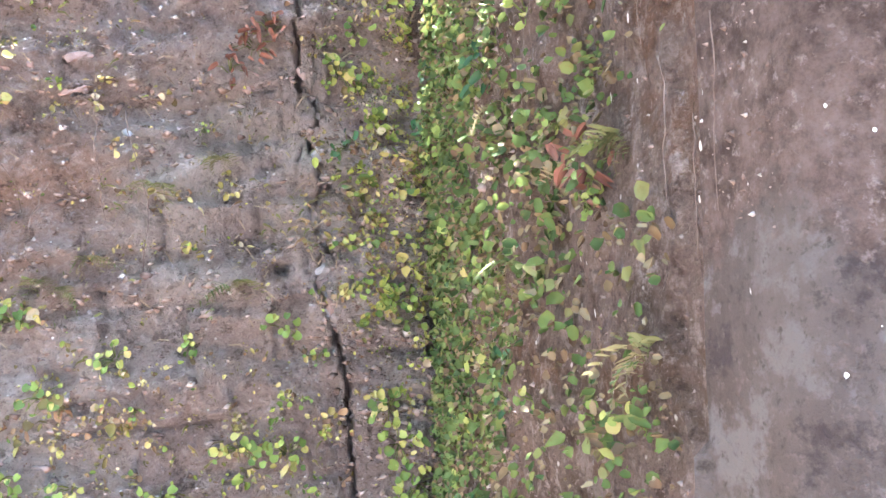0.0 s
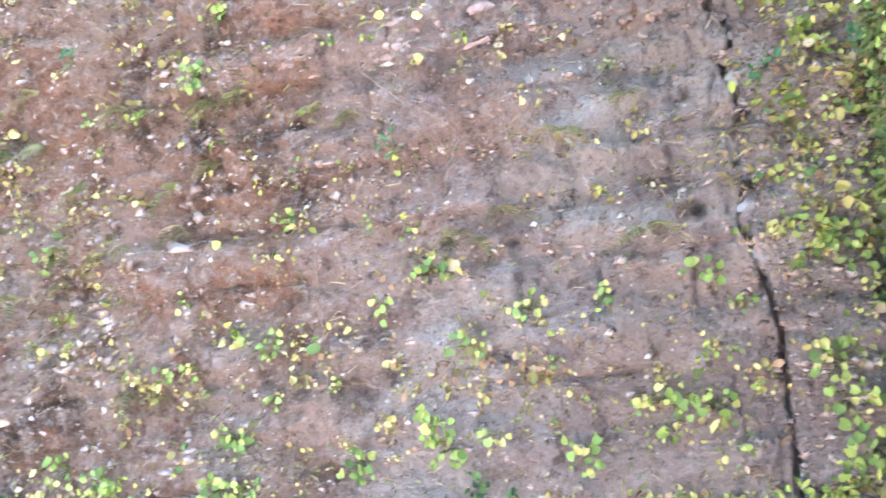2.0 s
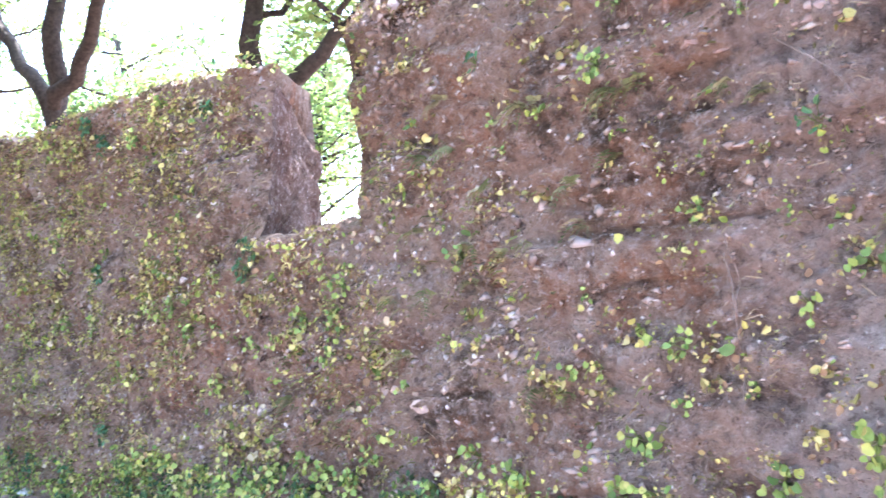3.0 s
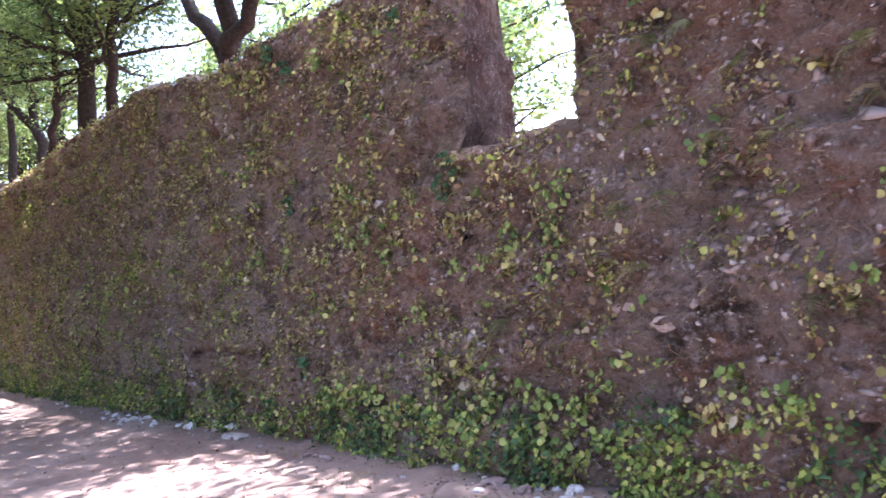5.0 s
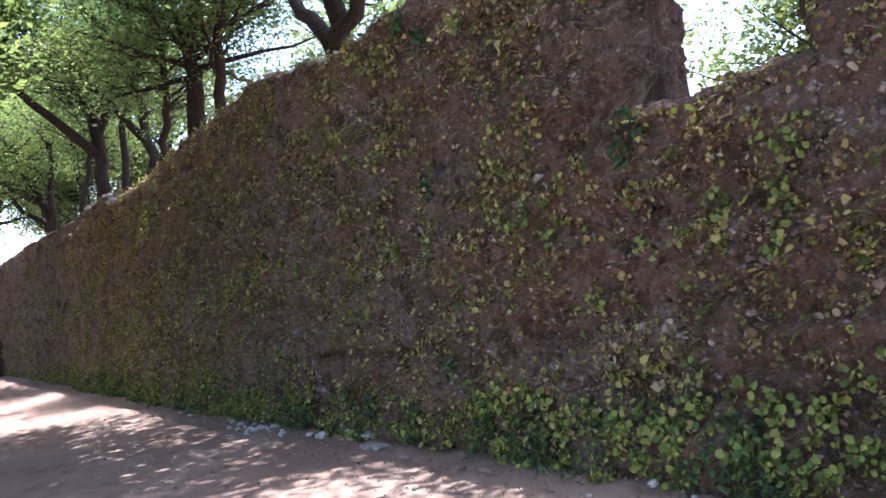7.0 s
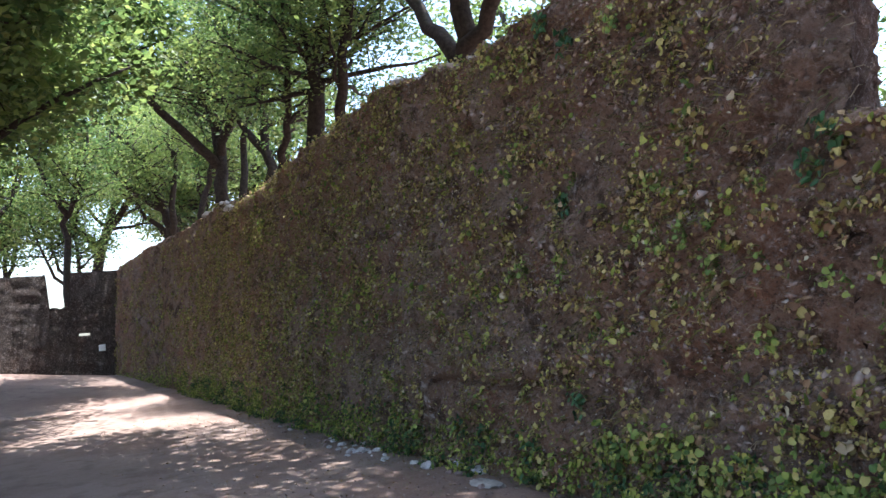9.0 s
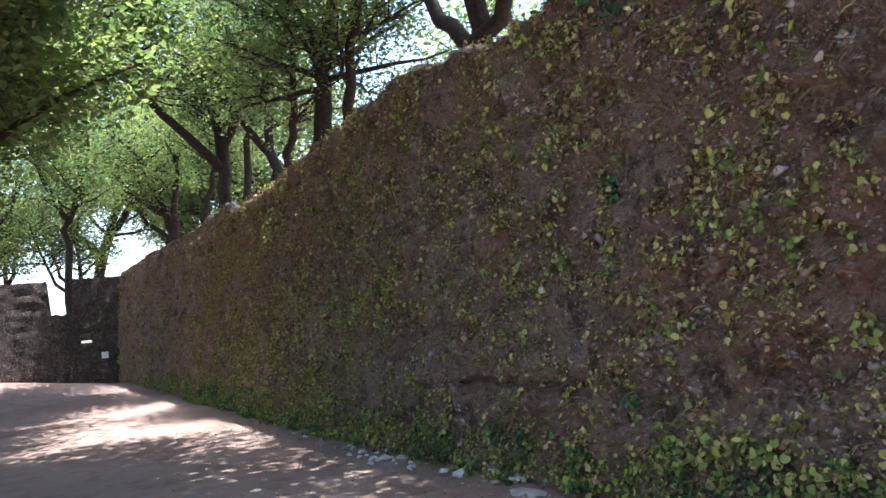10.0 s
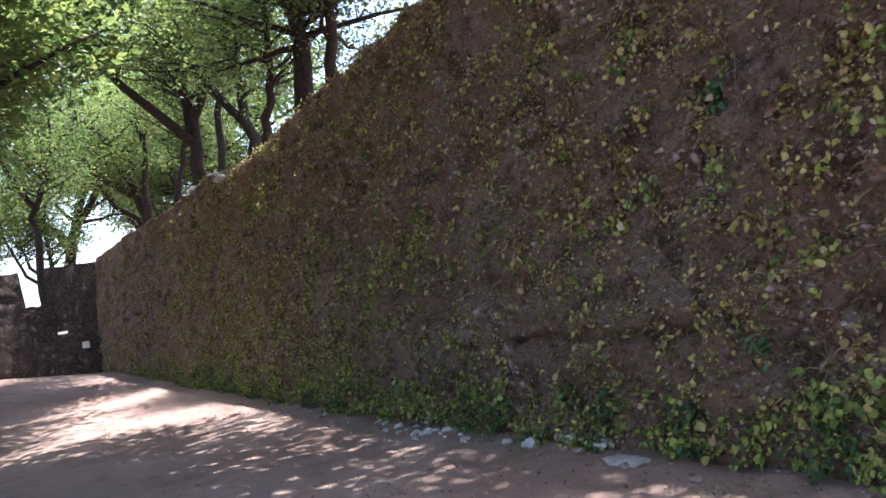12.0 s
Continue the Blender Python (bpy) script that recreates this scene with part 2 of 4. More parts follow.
# ---- mesh helpers ----
def mesh_from(name, verts, faces, mat, smooth=False):
    me = bpy.data.meshes.new(name)
    me.from_pydata([tuple(v) for v in verts] if not isinstance(verts, list) else verts, [], faces)
    me.materials.append(mat)
    if smooth:
        me.polygons.foreach_set("use_smooth", [True] * len(me.polygons))
    me.update()
    return me


def quick_mesh(name, verts, faces, mat, smooth=False):
    """verts (n, 3) and faces (m, k) as arrays."""
    me = bpy.data.meshes.new(name)
    n, (m, k) = len(verts), faces.shape
    me.vertices.add(n)
    me.vertices.foreach_set("co", np.asarray(verts, np.float32).ravel())
    me.loops.add(m * k)
    me.loops.foreach_set("vertex_index", faces.astype(np.int32).ravel())
    me.polygons.add(m)
    me.polygons.foreach_set("loop_start", np.arange(0, m * k, k, dtype=np.int32))
    me.update(calc_edges=True)
    if smooth:
        me.polygons.foreach_set("use_smooth", np.ones(m, bool))
    me.materials.append(mat)
    me.validate()
    return me


def child(name, me, parent, label=""):
    ob = new(name, me)
    ob.parent = parent
    return tagged(ob, label)


class Sheets:
    """Gathers grids of points into one mesh."""

    def __init__(self):
        self.v, self.f, self.n = [], [], 0

    def grid(self, pts, flip=False):
        a, b = pts.shape[:2]
        i = np.arange(a * b).reshape(a, b) + self.n
        q = np.stack([i[:-1, :-1], i[1:, :-1], i[1:, 1:], i[:-1, 1:]], -1).reshape(-1, 4)
        self.v.append(pts.reshape(-1, 3))
        self.f.append(q[:, ::-1] if flip else q)
        self.n += a * b
        return self

    def mesh(self, name, mat, smooth=True):
        return quick_mesh(name, np.concatenate(self.v), np.concatenate(self.f), mat, smooth)


def fbm(x, y, z, octaves=4):
    return noise.fractal((x, y, z), 1.0, 2.1, octaves)


# ---- plan of the main wall ----
PLAN_X = (-60.0, -45.0, -34.0, -27.0, -18.0, -14.0, -10.0, -7.0, 0.0, 4.0)
PLAN_Y = (2.0, 2.75, 4.42, 4.6, 4.75, 4.92, 5.10, 5.15, 5.12, 5.12)
TOP_X = (-46.0, -40.0, -34.0, -30.0, -26.6, -26.2, -22.8, -19.0, -14.4, -13.4, -12.2, -11.2, -10.6, -9.0, -7.4, -6.9, -6.5)
TOP_Z = (5.2, 5.45, 5.45, 5.3, 5.2, 4.85, 4.78, 4.82, 4.85, 4.68, 4.5, 4.42, 4.52, 4.45, 4.28, 4.2, 4.02)
SLIT_L, SLIT_R, SILL, BATTER, DEPTH, SKEW_L, SKEW_R = -6.85, -5.47, 2.56, 0.08, 1.3, -1.0, -0.55
COURSES = (0.32, 0.62, 0.92, 1.24, 1.58, 1.9, 2.22, 2.54, 2.84, 3.1, 3.42, 3.75, 4.1, 4.45)
CRACK_Z = (0.0, 0.93, 1.11, 1.38, 1.56, 1.71, 1.9, 2.05, 2.17, 2.4, 2.55, 2.77, 3.0, 3.13, 3.42, 3.7, 5.2)
CRACK_X = (0.16, 0.14, 0.14, 0.13, 0.11, 0.08, 0.04, 0.0, 0.05, -0.02, 0.06, -0.01, 0.04, -0.06, -0.06, -0.05, -0.1)


def bump_at(x, z):
    """How far the weathered face stands out of the plan."""
    d = 0.06 * fbm(x * 0.45, 3.0, z * 0.5, 3) + 0.05 * fbm(x * 1.7, 7.0, z * 2.4, 5)
    r = noise.noise((x * 5.0, 1.0, z * 7.0))
    d += 0.045 * r + 0.06 * noise.noise((x * 13, 5, z * 16)) * abs(noise.noise((x * 2.1, 3, z * 2.3))) * 2 + 0.012 * noise.noise((x * 27, 5, z * 31))
    patch = noise.noise((x * 0.7, 20.0, z * 0.9))
    # Scaled-off layers leave ragged ledges.
    q = 2.6 * fbm(x * 1.0, 90.0, z * 2.4, 5) + 0.5 * noise.noise((x * 8, 91, z * 11))
    step = math.floor(q)
    d += 0.048 * (step + min(1.0, (q - step) / 0.22)) * (0.5 + 0.5 * min(1.0, max(0.0, 0.6 + 1.5 * patch)))
    # Uneven blocks show through where the face has worn off.
    worn = min(1.0, max(0.0, 0.45 + 1.6 * noise.noise((x * 0.8, 25.0, z * 0.9))))
    if worn > 0.02:
        wx = x + 0.07 * noise.noise((x * 4, 26, z * 4)) + 0.02 * noise.noise((x * 15, 27, z * 15))
        wz = z + 0.05 * noise.noise((x * 3, 28, z * 4)) + 0.02 * noise.noise((x * 15, 29, z * 15))
        row = math.floor(wz / 0.31)
        cx = wx / 0.46 + 0.5 * (row % 2) + 0.3 * noise.cell((row * 1.7, 3.3, 0.5))
        col = math.floor(cx)
        joint = min(wz / 0.31 - row, row + 1 - wz / 0.31) * 0.31
        joint = min(joint, min(cx - col, col + 1 - cx) * 0.46)
        d += worn * (0.05 * noise.cell((col * 1.31 + 0.2, row * 2.17 + 0.4, 9.5)) - 0.045 * math.exp(-((joint / 0.016) ** 2)))
    for k, c in enumerate(COURSES):
        off = z - c - 0.03 * noise.noise((x * 0.6, 31.0 + k, 0))
        if abs(off) < 0.16:
            w = max(0.0, noise.noise((x * 0.55, 40.0 + 3 * k, 1.0)) + 0.12)
            d += -0.09 * w * math.exp(-(off / 0.016) ** 2) + (0.025 * w if 0 < off < 0.14 else 0.0)
    if -3.3 < x < 0.1 and z > 3.08 + 0.04 * noise.noise((x * 2.3, 9, 0)):
        d += 0.06
    if -13.0 < x < -10.4:
        d -= 0.2 * math.exp(-((z - 0.93 - 0.02 * math.sin(3 * x)) / 0.045) ** 2) * (0.7 + noise.noise((x * 2.0, 4, 4)))
        d += 0.08 if 0.98 < z < 1.25 else 0.0
    if -7.4 < x < -4.9 and 1.05 < z < 1.3:
        d -= 0.05 * max(0.0, math.sin((z - 1.05) / 0.25 * math.pi)) * (1 + patch)
    if x > -0.35:
        cx = float(np.interp(z, CRACK_Z, CRACK_X)) + 0.035 * noise.noise((0, 3, z * 8)) + 0.035 * noise.noise((4, 3, z * 21)) + 0.016 * noise.noise((4, 9, z * 47))
        wide = 0.008 + 0.012 * max(0.0, noise.noise((2, 8, z * 2.4)) + 0.15) + 0.007 * math.exp(-((z - 2.0) / 0.25) ** 2)
        d -= 0.22 * math.exp(-((x - cx) / wide) ** 4)
        if x > cx:
            d -= 0.02
        d -= 0.07 * math.exp(-((x - 0.66) / 0.06) ** 2)
        d += 0.05 * math.exp(-((x - 0.5) / 0.1) ** 2) * max(0.0, noise.noise((7, x * 2, z * 3)))
    for hx, hz, hr in ((-1.59, 2.03, 0.055), (-1.21, 1.99, 0.04), (-0.21, 2.07, 0.045), (-3.0, 2.52, 0.045), (-11.9, 2.0, 0.1)):
        q = ((x - hx) ** 2 + ((z - hz) * 1.5) ** 2) / hr**2
        if q < 4:
            d -= 0.14 * math.exp(-q * q)
    return d


def worn_edge(x, z):
    """How far the corners of the opening are worn back."""
    gap = SLIT_L - x if x <= SLIT_L else x - SLIT_R
    if gap < 0 or gap > 0.34:
        return 0.0
    lift = min(1.0, max(0.0, (z - SILL + 0.1) / 0.35))
    return lift * (0.18 if x <= SLIT_L else 0.05) * (1 - gap / 0.34) ** 2


def face(x, z, out=0.0):
    return Vector((x, float(np.interp(x, PLAN_X, PLAN_Y)) + BATTER * (z - 1.0) - bump_at(x, z) + worn_edge(x, z) - out, z))


def top_z(x):
    if x > SLIT_R:
        base = 4.35 + 0.1 * (x - SLIT_R)
    else:
        base = float(np.interp(x, TOP_X, TOP_Z))
    return base + 0.09 * fbm(x * 1.6, 0.0, 77.0, 4) + 0.05 * noise.noise((x * 7, 2, 3)) + 0.03 * noise.noise((x * 19, 2, 3))


def ground_z(x, y):
    far = min(1.0, max(0.0, (-x - 32.0) / 13.0))
    far = far * far * (3 - 2 * far)
    near = min(1.0, max(0.0, (x + 4.0) / 4.0))
    z = far * (0.55 + 0.13 * min(7.0, max(0.0, 2.6 - y))) + 0.28 * near
    return z + 0.035 * fbm(x * 0.35, y * 0.35, 4.0, 3) + 0.012 * noise.noise((x * 2.2, y * 2.2, 8.0))


def columns(a, b):
    """Places along the wall, closest together where the path passes nearest."""
    out, x = [], b
    while x > a:
        out.append(x)
        if -0.32 < x < 0.75:
            x -= 0.011
        else:
            x -= 0.022 if x > -5 else 0.032 if x > -9 else 0.045 if x > -15 else 0.09 if x > -24 else 0.2
    return out + [a]


def skew_at(x):
    """How far the opening's cheeks run to the side on their way through the wall."""
    if x < SLIT_L:
        return SKEW_L * max(0.0, 1 - (SLIT_L - x) / 5)
    if x > SLIT_R:
        return SKEW_R * max(0.0, 1 - (x - SLIT_R) / 5)
    return SKEW_L + (SKEW_R - SKEW_L) * (x - SLIT_L) / (SLIT_R - SLIT_L)


def wall_part(a, b, top, rows):
    s = Sheets()
    xs = columns(a, b)
    tops = [top(x) for x in xs]
    front = np.array([[face(x, -0.4 + (t + 0.4) * j / rows) for j in range(rows + 1)] for x, t in zip(xs, tops)])
    s.grid(front, True)
    lid = []
    for i, x in enumerate(xs[::2]):
        f = front[::2][i, -1]
        row = []
        for k in range(9):
            u = k / 8
            low = 0.62 * u * math.exp((f[0] - SLIT_L) / 0.55) if f[0] <= SLIT_L else 0.0
            row.append((f[0] + skew_at(f[0]) * u, f[1] + DEPTH * u, f[2] - low + 0.10 * math.sin(min(1, u * 4) * 1.57) + 0.06 * fbm(x * 2, u * 3, 1.0, 3) * min(1, u * 6)))
        lid.append(row)
    lid = np.array(lid)
    s.grid(lid, True)
    back = np.stack([lid[:, -1], lid[:, -1] * (1, 1, 0) + (0, 0, -0.4)], 1)
    s.grid(back, True)
    return s, front, lid


right_part, r_front, r_lid = wall_part(SLIT_R, 0.95, top_z, 190)
left_part, l_front, l_lid = wall_part(-45.6, SLIT_L, top_z, 130)
sill_part, s_front, s_lid = wall_part(SLIT_L, SLIT_R, lambda x: SILL + 0.05 * fbm(x * 3, 5, 5, 3) + 0.04 * (x - SLIT_R), 110)


def jamb(front_edge, skew, flip, drop=0.0):
    """The skewed cheek of the opening; drop: how far its top falls towards the back."""
    pts = []
    for f in front_edge[::2]:
        row = []
        for k in range(31):
            u = k / 30
            row.append((f[0] + skew * u + 0.09 * min(1.0, u * 5) * fbm(u * 4, f[2] * 2.5, 2.0, 5) + 0.03 * min(1.0, u * 5) * noise.noise((u * 16, f[2] * 11, 4)), f[1] + DEPTH * u, f[2] + 0.03 * fbm(u * 3, f[2], 6.0, 2) - drop * u * max(0.0, (f[2] - SILL) / (front_edge[-1][2] - SILL))))
        pts.append(row)
    return Sheets().grid(np.array(pts), flip)


wall_north = new("wall_north", left_part.mesh("wall_left", M_WALL))
tagged(wall_north, "long weathered laterite fort wall overgrown with small leaves", "wall", kind="structure")
wall_north_2 = tagged(new("wall_north_2", right_part.mesh("wall_right", M_WALL)), "cracked mauve brown laterite wall with sparse plants", "wall", kind="structure")
wall_north_3 = tagged(new("wall_north_3", sill_part.mesh("wall_sill", M_WALL)), "low laterite wall under the embrasure opening", "wall", kind="structure")
embrasure_left = tagged(new("embrasure_jamb_1", jamb(l_front[0], SKEW_L, False, 0.62).mesh("jamb_left", M_JAMB)), "bare reddish masonry cheek of the wall opening, shade in its colour", "wall", kind="structure")
embrasure_right = tagged(new("embrasure_jamb_2", jamb(r_front[-1], SKEW_R, True).mesh("jamb_right", M_JAMB)), "masonry cheek of the wall opening, shade in its colour", "wall", kind="structure")


# ---- side wall at the corner ----
SIDE = ((0.66, 5.3), (0.70, 4.4), (0.76, 3.0), (0.90, 2.05), (0.95, 1.72))


def side_point(u, z):
    """u: metres from the corner along the side wall."""
    y = 5.3 - u
    x = float(np.interp(-y, [-p[1] for p in SIDE], [p[0] for p in SIDE]))
    d = 0.04 * fbm(u * 0.8, 60.0, z * 0.9, 3) + 0.03 * fbm(u * 3, 66.0, z * 2.4, 4) + 0.014 * noise.noise((u * 14, 5, z * 10))
    rough = min(1.0, max(0.12, (3.32 + 0.12 * noise.noise((1, 2, z * 3)) - u) * 6))
    return (x - d * rough + (0.03 if rough < 0.5 else 0.0) + 0.03 * (z - 1.8), y, z)


def side_grid(u0, u1, n):
    return np.array([[side_point(u0 + (u1 - u0) * i / n, -0.3 + 4.9 * j / 150) for j in range(151)] for i in range(n + 1)])


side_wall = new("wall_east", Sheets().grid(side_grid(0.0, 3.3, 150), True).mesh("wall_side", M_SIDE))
tagged(side_wall, "mossy side wall, darkened in colour, meeting the main wall in a corner", "wall", kind="structure")
pier_pts = list(side_grid(3.3, 3.58, 14))
for px, py in ((1.02, 1.64), (1.3, 1.48), (1.9, 1.2), (3.2, 0.5), (4.5, -0.6)):
    pier_pts.append(np.array([[px + 0.02 * fbm(px * 2, 3, z * 2, 3), py + 0.03 * fbm(px, z, 9, 4), z] for z in (-0.3 + 4.9 * j / 150 for j in range(151))]))
pier = tagged(new("wall_east_2", Sheets().grid(np.array(pier_pts), True).mesh("wall_pier", M_PLASTER)), "grey stained plaster pier with bare patches", "wall", kind="structure")
cap = np.array([[p[-1], p[-1] + np.array((1.4, 0.3, 0.05))] for p in list(side_grid(0.0, 3.3, 40)) + pier_pts])
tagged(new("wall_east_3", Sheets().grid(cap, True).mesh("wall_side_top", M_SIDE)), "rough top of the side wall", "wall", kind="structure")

# ---- ground ----
gx = np.concatenate([[-400, -250, -160, -110, -80], np.arange(-62, -26, 0.8), np.arange(-26, 6, 0.16), [8, 12, 20, 40, 90, 200, 400]])
gy = np.concatenate([[-400, -200, -100, -50, -30, -20], np.arange(-14, -1, 0.8), np.arange(-1, 5.6, 0.12)])
tagged(new("ground", Sheets().grid(np.array([[(x, y, ground_z(x, y)) for y in gy] for x in gx])).mesh("ground", M_GROUND)), "trodden brown earth with leaf litter", "ground", kind="structure")


def bank_z(x, y):
    """The earth behind the wall, which falls away outside the fort."""
    u = min(1.0, max(0.0, (y - 10.0) / 6.0))
    return 1.9 - 4.0 * u * u * (3 - 2 * u) + 0.25 * fbm(x * 0.3, y * 0.3, 2, 3)


bx = np.concatenate([[-400, -200, -100], np.arange(-70, 14, 1.5), [30, 100, 400]])
by = np.concatenate([[5.6, 6.2, 7.0], np.arange(8, 30, 2.0), [40, 80, 200, 400]])
tagged(new("ground_2", Sheets().grid(np.array([[(x, y, ground_z(x, 5.6) - 0.05 if y < 6 else bank_z(x, y)) for y in by] for x in bx])).mesh("bank", M_GROUND)), "raised earth bank behind the wall", "ground", kind="structure")

# ---- far cross wall ----
def far_top(y):
    if 0.2 < y < 1.05:
        return 3.75 + 0.15 * noise.noise((y * 4, 1, 1))
    return 5.25 + 0.1 * fbm(y * 1.3, 4, 4, 3) - (0.5 if y < -2.5 else 0.0)


fw = Sheets()
fy = np.arange(-34.0, 3.6, 0.1)
ff = np.array([[(-45.0 - 0.05 * fbm(y * 2, 0, j * 0.4, 4) - 0.01 * j, y, 0.1 + (far_top(y) - 0.1) * j / 40) for j in range(41)] for y in fy])
fw.grid(ff)
# Two low slits go through the far wall.
mid = ff[:-1, :-1]
cut = ((np.abs(mid[..., 1] - 1.28) < 0.16) | (np.abs(mid[..., 1] - 1.62) < 0.12)) & (np.abs(mid[..., 2] - 2.43) < 0.09)
fw.f[0] = fw.f[0][~cut.reshape(-1)]
fw.grid(np.stack([ff[:, -1], ff[:, -1] - (0.9, 0, 0)], 1))
fw.grid(ff - (0.9, 0, 0), True)
fw.f[2] = fw.f[2][~cut.reshape(-1)]
tagged(new("wall_west", fw.mesh("wall_far", M_FAR_SHADED)), "far wall closing the fort yard, shade put into its stone colour", "wall", kind="structure")


# ---- trees ----
def tube(vs, fs, pts, radii, sides=7):
    base = len(vs)
    up = Vector((0.31, 0.77, 0.2))
    for i, p in enumerate(pts):
        d = (pts[min(i + 1, len(pts) - 1)] - pts[max(i - 1, 0)]).normalized()
        a = d.cross(up).normalized()
        b = d.cross(a)
        for k in range(sides):
            w = 2 * math.pi * k / sides
            vs.append(p + (a * math.cos(w) + b * math.sin(w)) * radii[i])
    for i in range(len(pts) - 1):
        for k in range(sides):
            a, b = base + i * sides + k, base + i * sides + (k + 1) % sides
            fs.append((a, b, b + sides, a + sides))
    fs.append(tuple(base + k for k in range(sides))[::-1])
    fs.append(tuple(base + (len(pts) - 1) * sides + k for k in range(sides)))


def bent(rng, a, b, n, wobble):
    """A slightly crooked line from a to b."""
    out = []
    for i in range(n + 1):
        u = i / n
        p = a.lerp(b, u)
        if 0 < i < n:
            p = p + Vector((rng.gauss(0, 1), rng.gauss(0, 1), rng.gauss(0, 0.6))) * wobble
        out.append(p)
    return out


def leaf_cloud(tips, per_tip, spread, length, rs):
    """Folded leaves scattered round the ends of the twigs."""
    t = np.repeat(np.array(tips), per_tip, 0)
    n = len(t)
    c = t + rs.normal(0, 1, (n, 3)) * (spread, spread, spread * 0.55)
    ang = rs.uniform(0, 2 * np.pi, n)
    droop = rs.normal(-0.25, 0.4, n)
    ax = np.stack([np.cos(ang) * np.cos(droop), np.sin(ang) * np.cos(droop), np.sin(droop)], 1)
    nrm = rs.normal(0, 0.55, (n, 3)) + (0, 0, 1)
    side = np.cross(ax, nrm)
    side /= np.linalg.norm(side, axis=1, keepdims=True) + 1e-9
    lift = np.cross(side, ax)
    size = (length * rs.uniform(0.6, 1.25, n))[:, None]
    v = np.stack([c - ax * size * 0.5, c + side * size * 0.27 + lift * size * 0.08, c + ax * size * 0.5, c - side * size * 0.27 + lift * size * 0.08], 1)
    i = np.arange(n)[:, None] * 4
    f = np.stack([i + (0, 1, 2), i + (0, 2, 3)], 1).reshape(-1, 3)
    return v.reshape(-1, 3), f


def tree(limbs, seed, radius, per_tip=60, spread=0.5, length=0.2, reach=3.4, low=0.35, label=""):
    """limbs: crooked main stems as lists of points; the first begins at the foot."""
    rng, rs = random.Random(seed), np.random.RandomState(seed)
    vs, fs, tips = [], [], []
    foot = Vector(limbs[0][0])
    for li, limb in enumerate(limbs):
        pts = [Vector(p) - foot for p in limb]
        line = []
        for a, b in zip(pts, pts[1:]):
            seg = bent(rng, a, b, 4, 0.035 * (b - a).length)
            line += seg if not line else seg[1:]
        r0 = radius if li == 0 else radius * 0.68
        n = len(line)
        radii = [r0 * (1.25 if li == 0 and i == 0 else 1) * (1 - 0.72 * i / (n - 1)) for i in range(n)]
        tube(vs, fs, line, radii, 9)
        total = sum((b - a).length for a, b in zip(line, line[1:]))
        for k in range(int(3 + total * 1.3)):
            u = low + (1 - low) * (k + rng.random()) / int(3 + total * 1.3)
            i = min(n - 2, int(u * (n - 1)))
            p = line[i].lerp(line[i + 1], u * (n - 1) - i)
            w = rng.uniform(0, 6.283)
            d = Vector((math.cos(w), math.sin(w), rng.uniform(0.05, 0.85))).normalized()
            q = p + d * reach * rng.uniform(0.6, 1.15) * (1.15 - 0.4 * u)
            br = bent(rng, p, q, 5, 0.09)
            tube(vs, fs, br, [radii[i] * 0.42 * (1 - 0.8 * j / 5) + 0.008 for j in range(6)], 5)
            for m in range(5):
                s = br[2 + m % 4]
                e = s + Vector((rng.gauss(0, 1), rng.gauss(0, 1), rng.gauss(0.35, 0.6))).normalized() * rng.uniform(0.5, 1.25)
                tube(vs, fs, bent(rng, s, e, 2, 0.05), [0.022, 0.015, 0.007], 4)
                tips.append(e)
                if m % 2:
                    tips.append((s + e) / 2)
            tips.append(q)
    ob = new("tree")
    ob.location = foot
    child("trunk", mesh_from("trunk", vs, fs, M_BARK, True), ob)
    v, f = leaf_cloud([tuple(t) for t in tips], per_tip, spread, length, rs)
    child("crown", quick_mesh("crown", v, f, M_TREE_LEAF), ob)
    return tagged(ob, label or "tall shade tree with crooked dark limbs and light green leaves", "tree", "trees behind the wall")


# The forked tree whose three limbs part just above the wall.
tree([[(-19.7, 9.1, 1.9), (-19.6, 9.0, 6.8), (-19.0, 9.0, 9.2), (-18.3, 9.4, 13.5), (-18.0, 9.0, 17.0)],
      [(-19.6, 9.0, 6.7), (-21.6, 9.0, 8.9), (-24.0, 9.3, 11.6), (-25.0, 9.0, 15.0)],
      [(-19.6, 9.0, 6.9), (-17.6, 9.0, 7.9), (-15.4, 8.4, 9.4), (-13.2, 7.8, 10.2)]], 3, 0.30, 65, low=0.5, length=0.16, label="forked tree with three dark limbs behind the wall")
# A straight trunk behind the left cheek of the opening.
# Its last two limbs are added overhead, unseen, to shade opening and yard.
tree([[(-11.9, 9.1, 1.9), (-11.9, 9.0, 5.5), (-11.7, 9.0, 8.5), (-11.2, 9.2, 12.5)],
      [(-11.9, 9.0, 5.1), (-10.4, 9.0, 5.6), (-9.3, 9.0, 6.05), (-7.4, 9.2, 7.0)],
      [(-11.7, 9.0, 8.3), (-9.0, 8.8, 10.0), (-6.6, 8.6, 11.4), (-4.0, 8.2, 12.5)],
      [(-11.6, 9.0, 9.0), (-11.2, 7.2, 10.8), (-10.6, 5.2, 12.2), (-10.0, 3.2, 13.2)]], 4, 0.24, 75, low=0.45, length=0.16, label="straight grey trunked tree beside the wall opening")
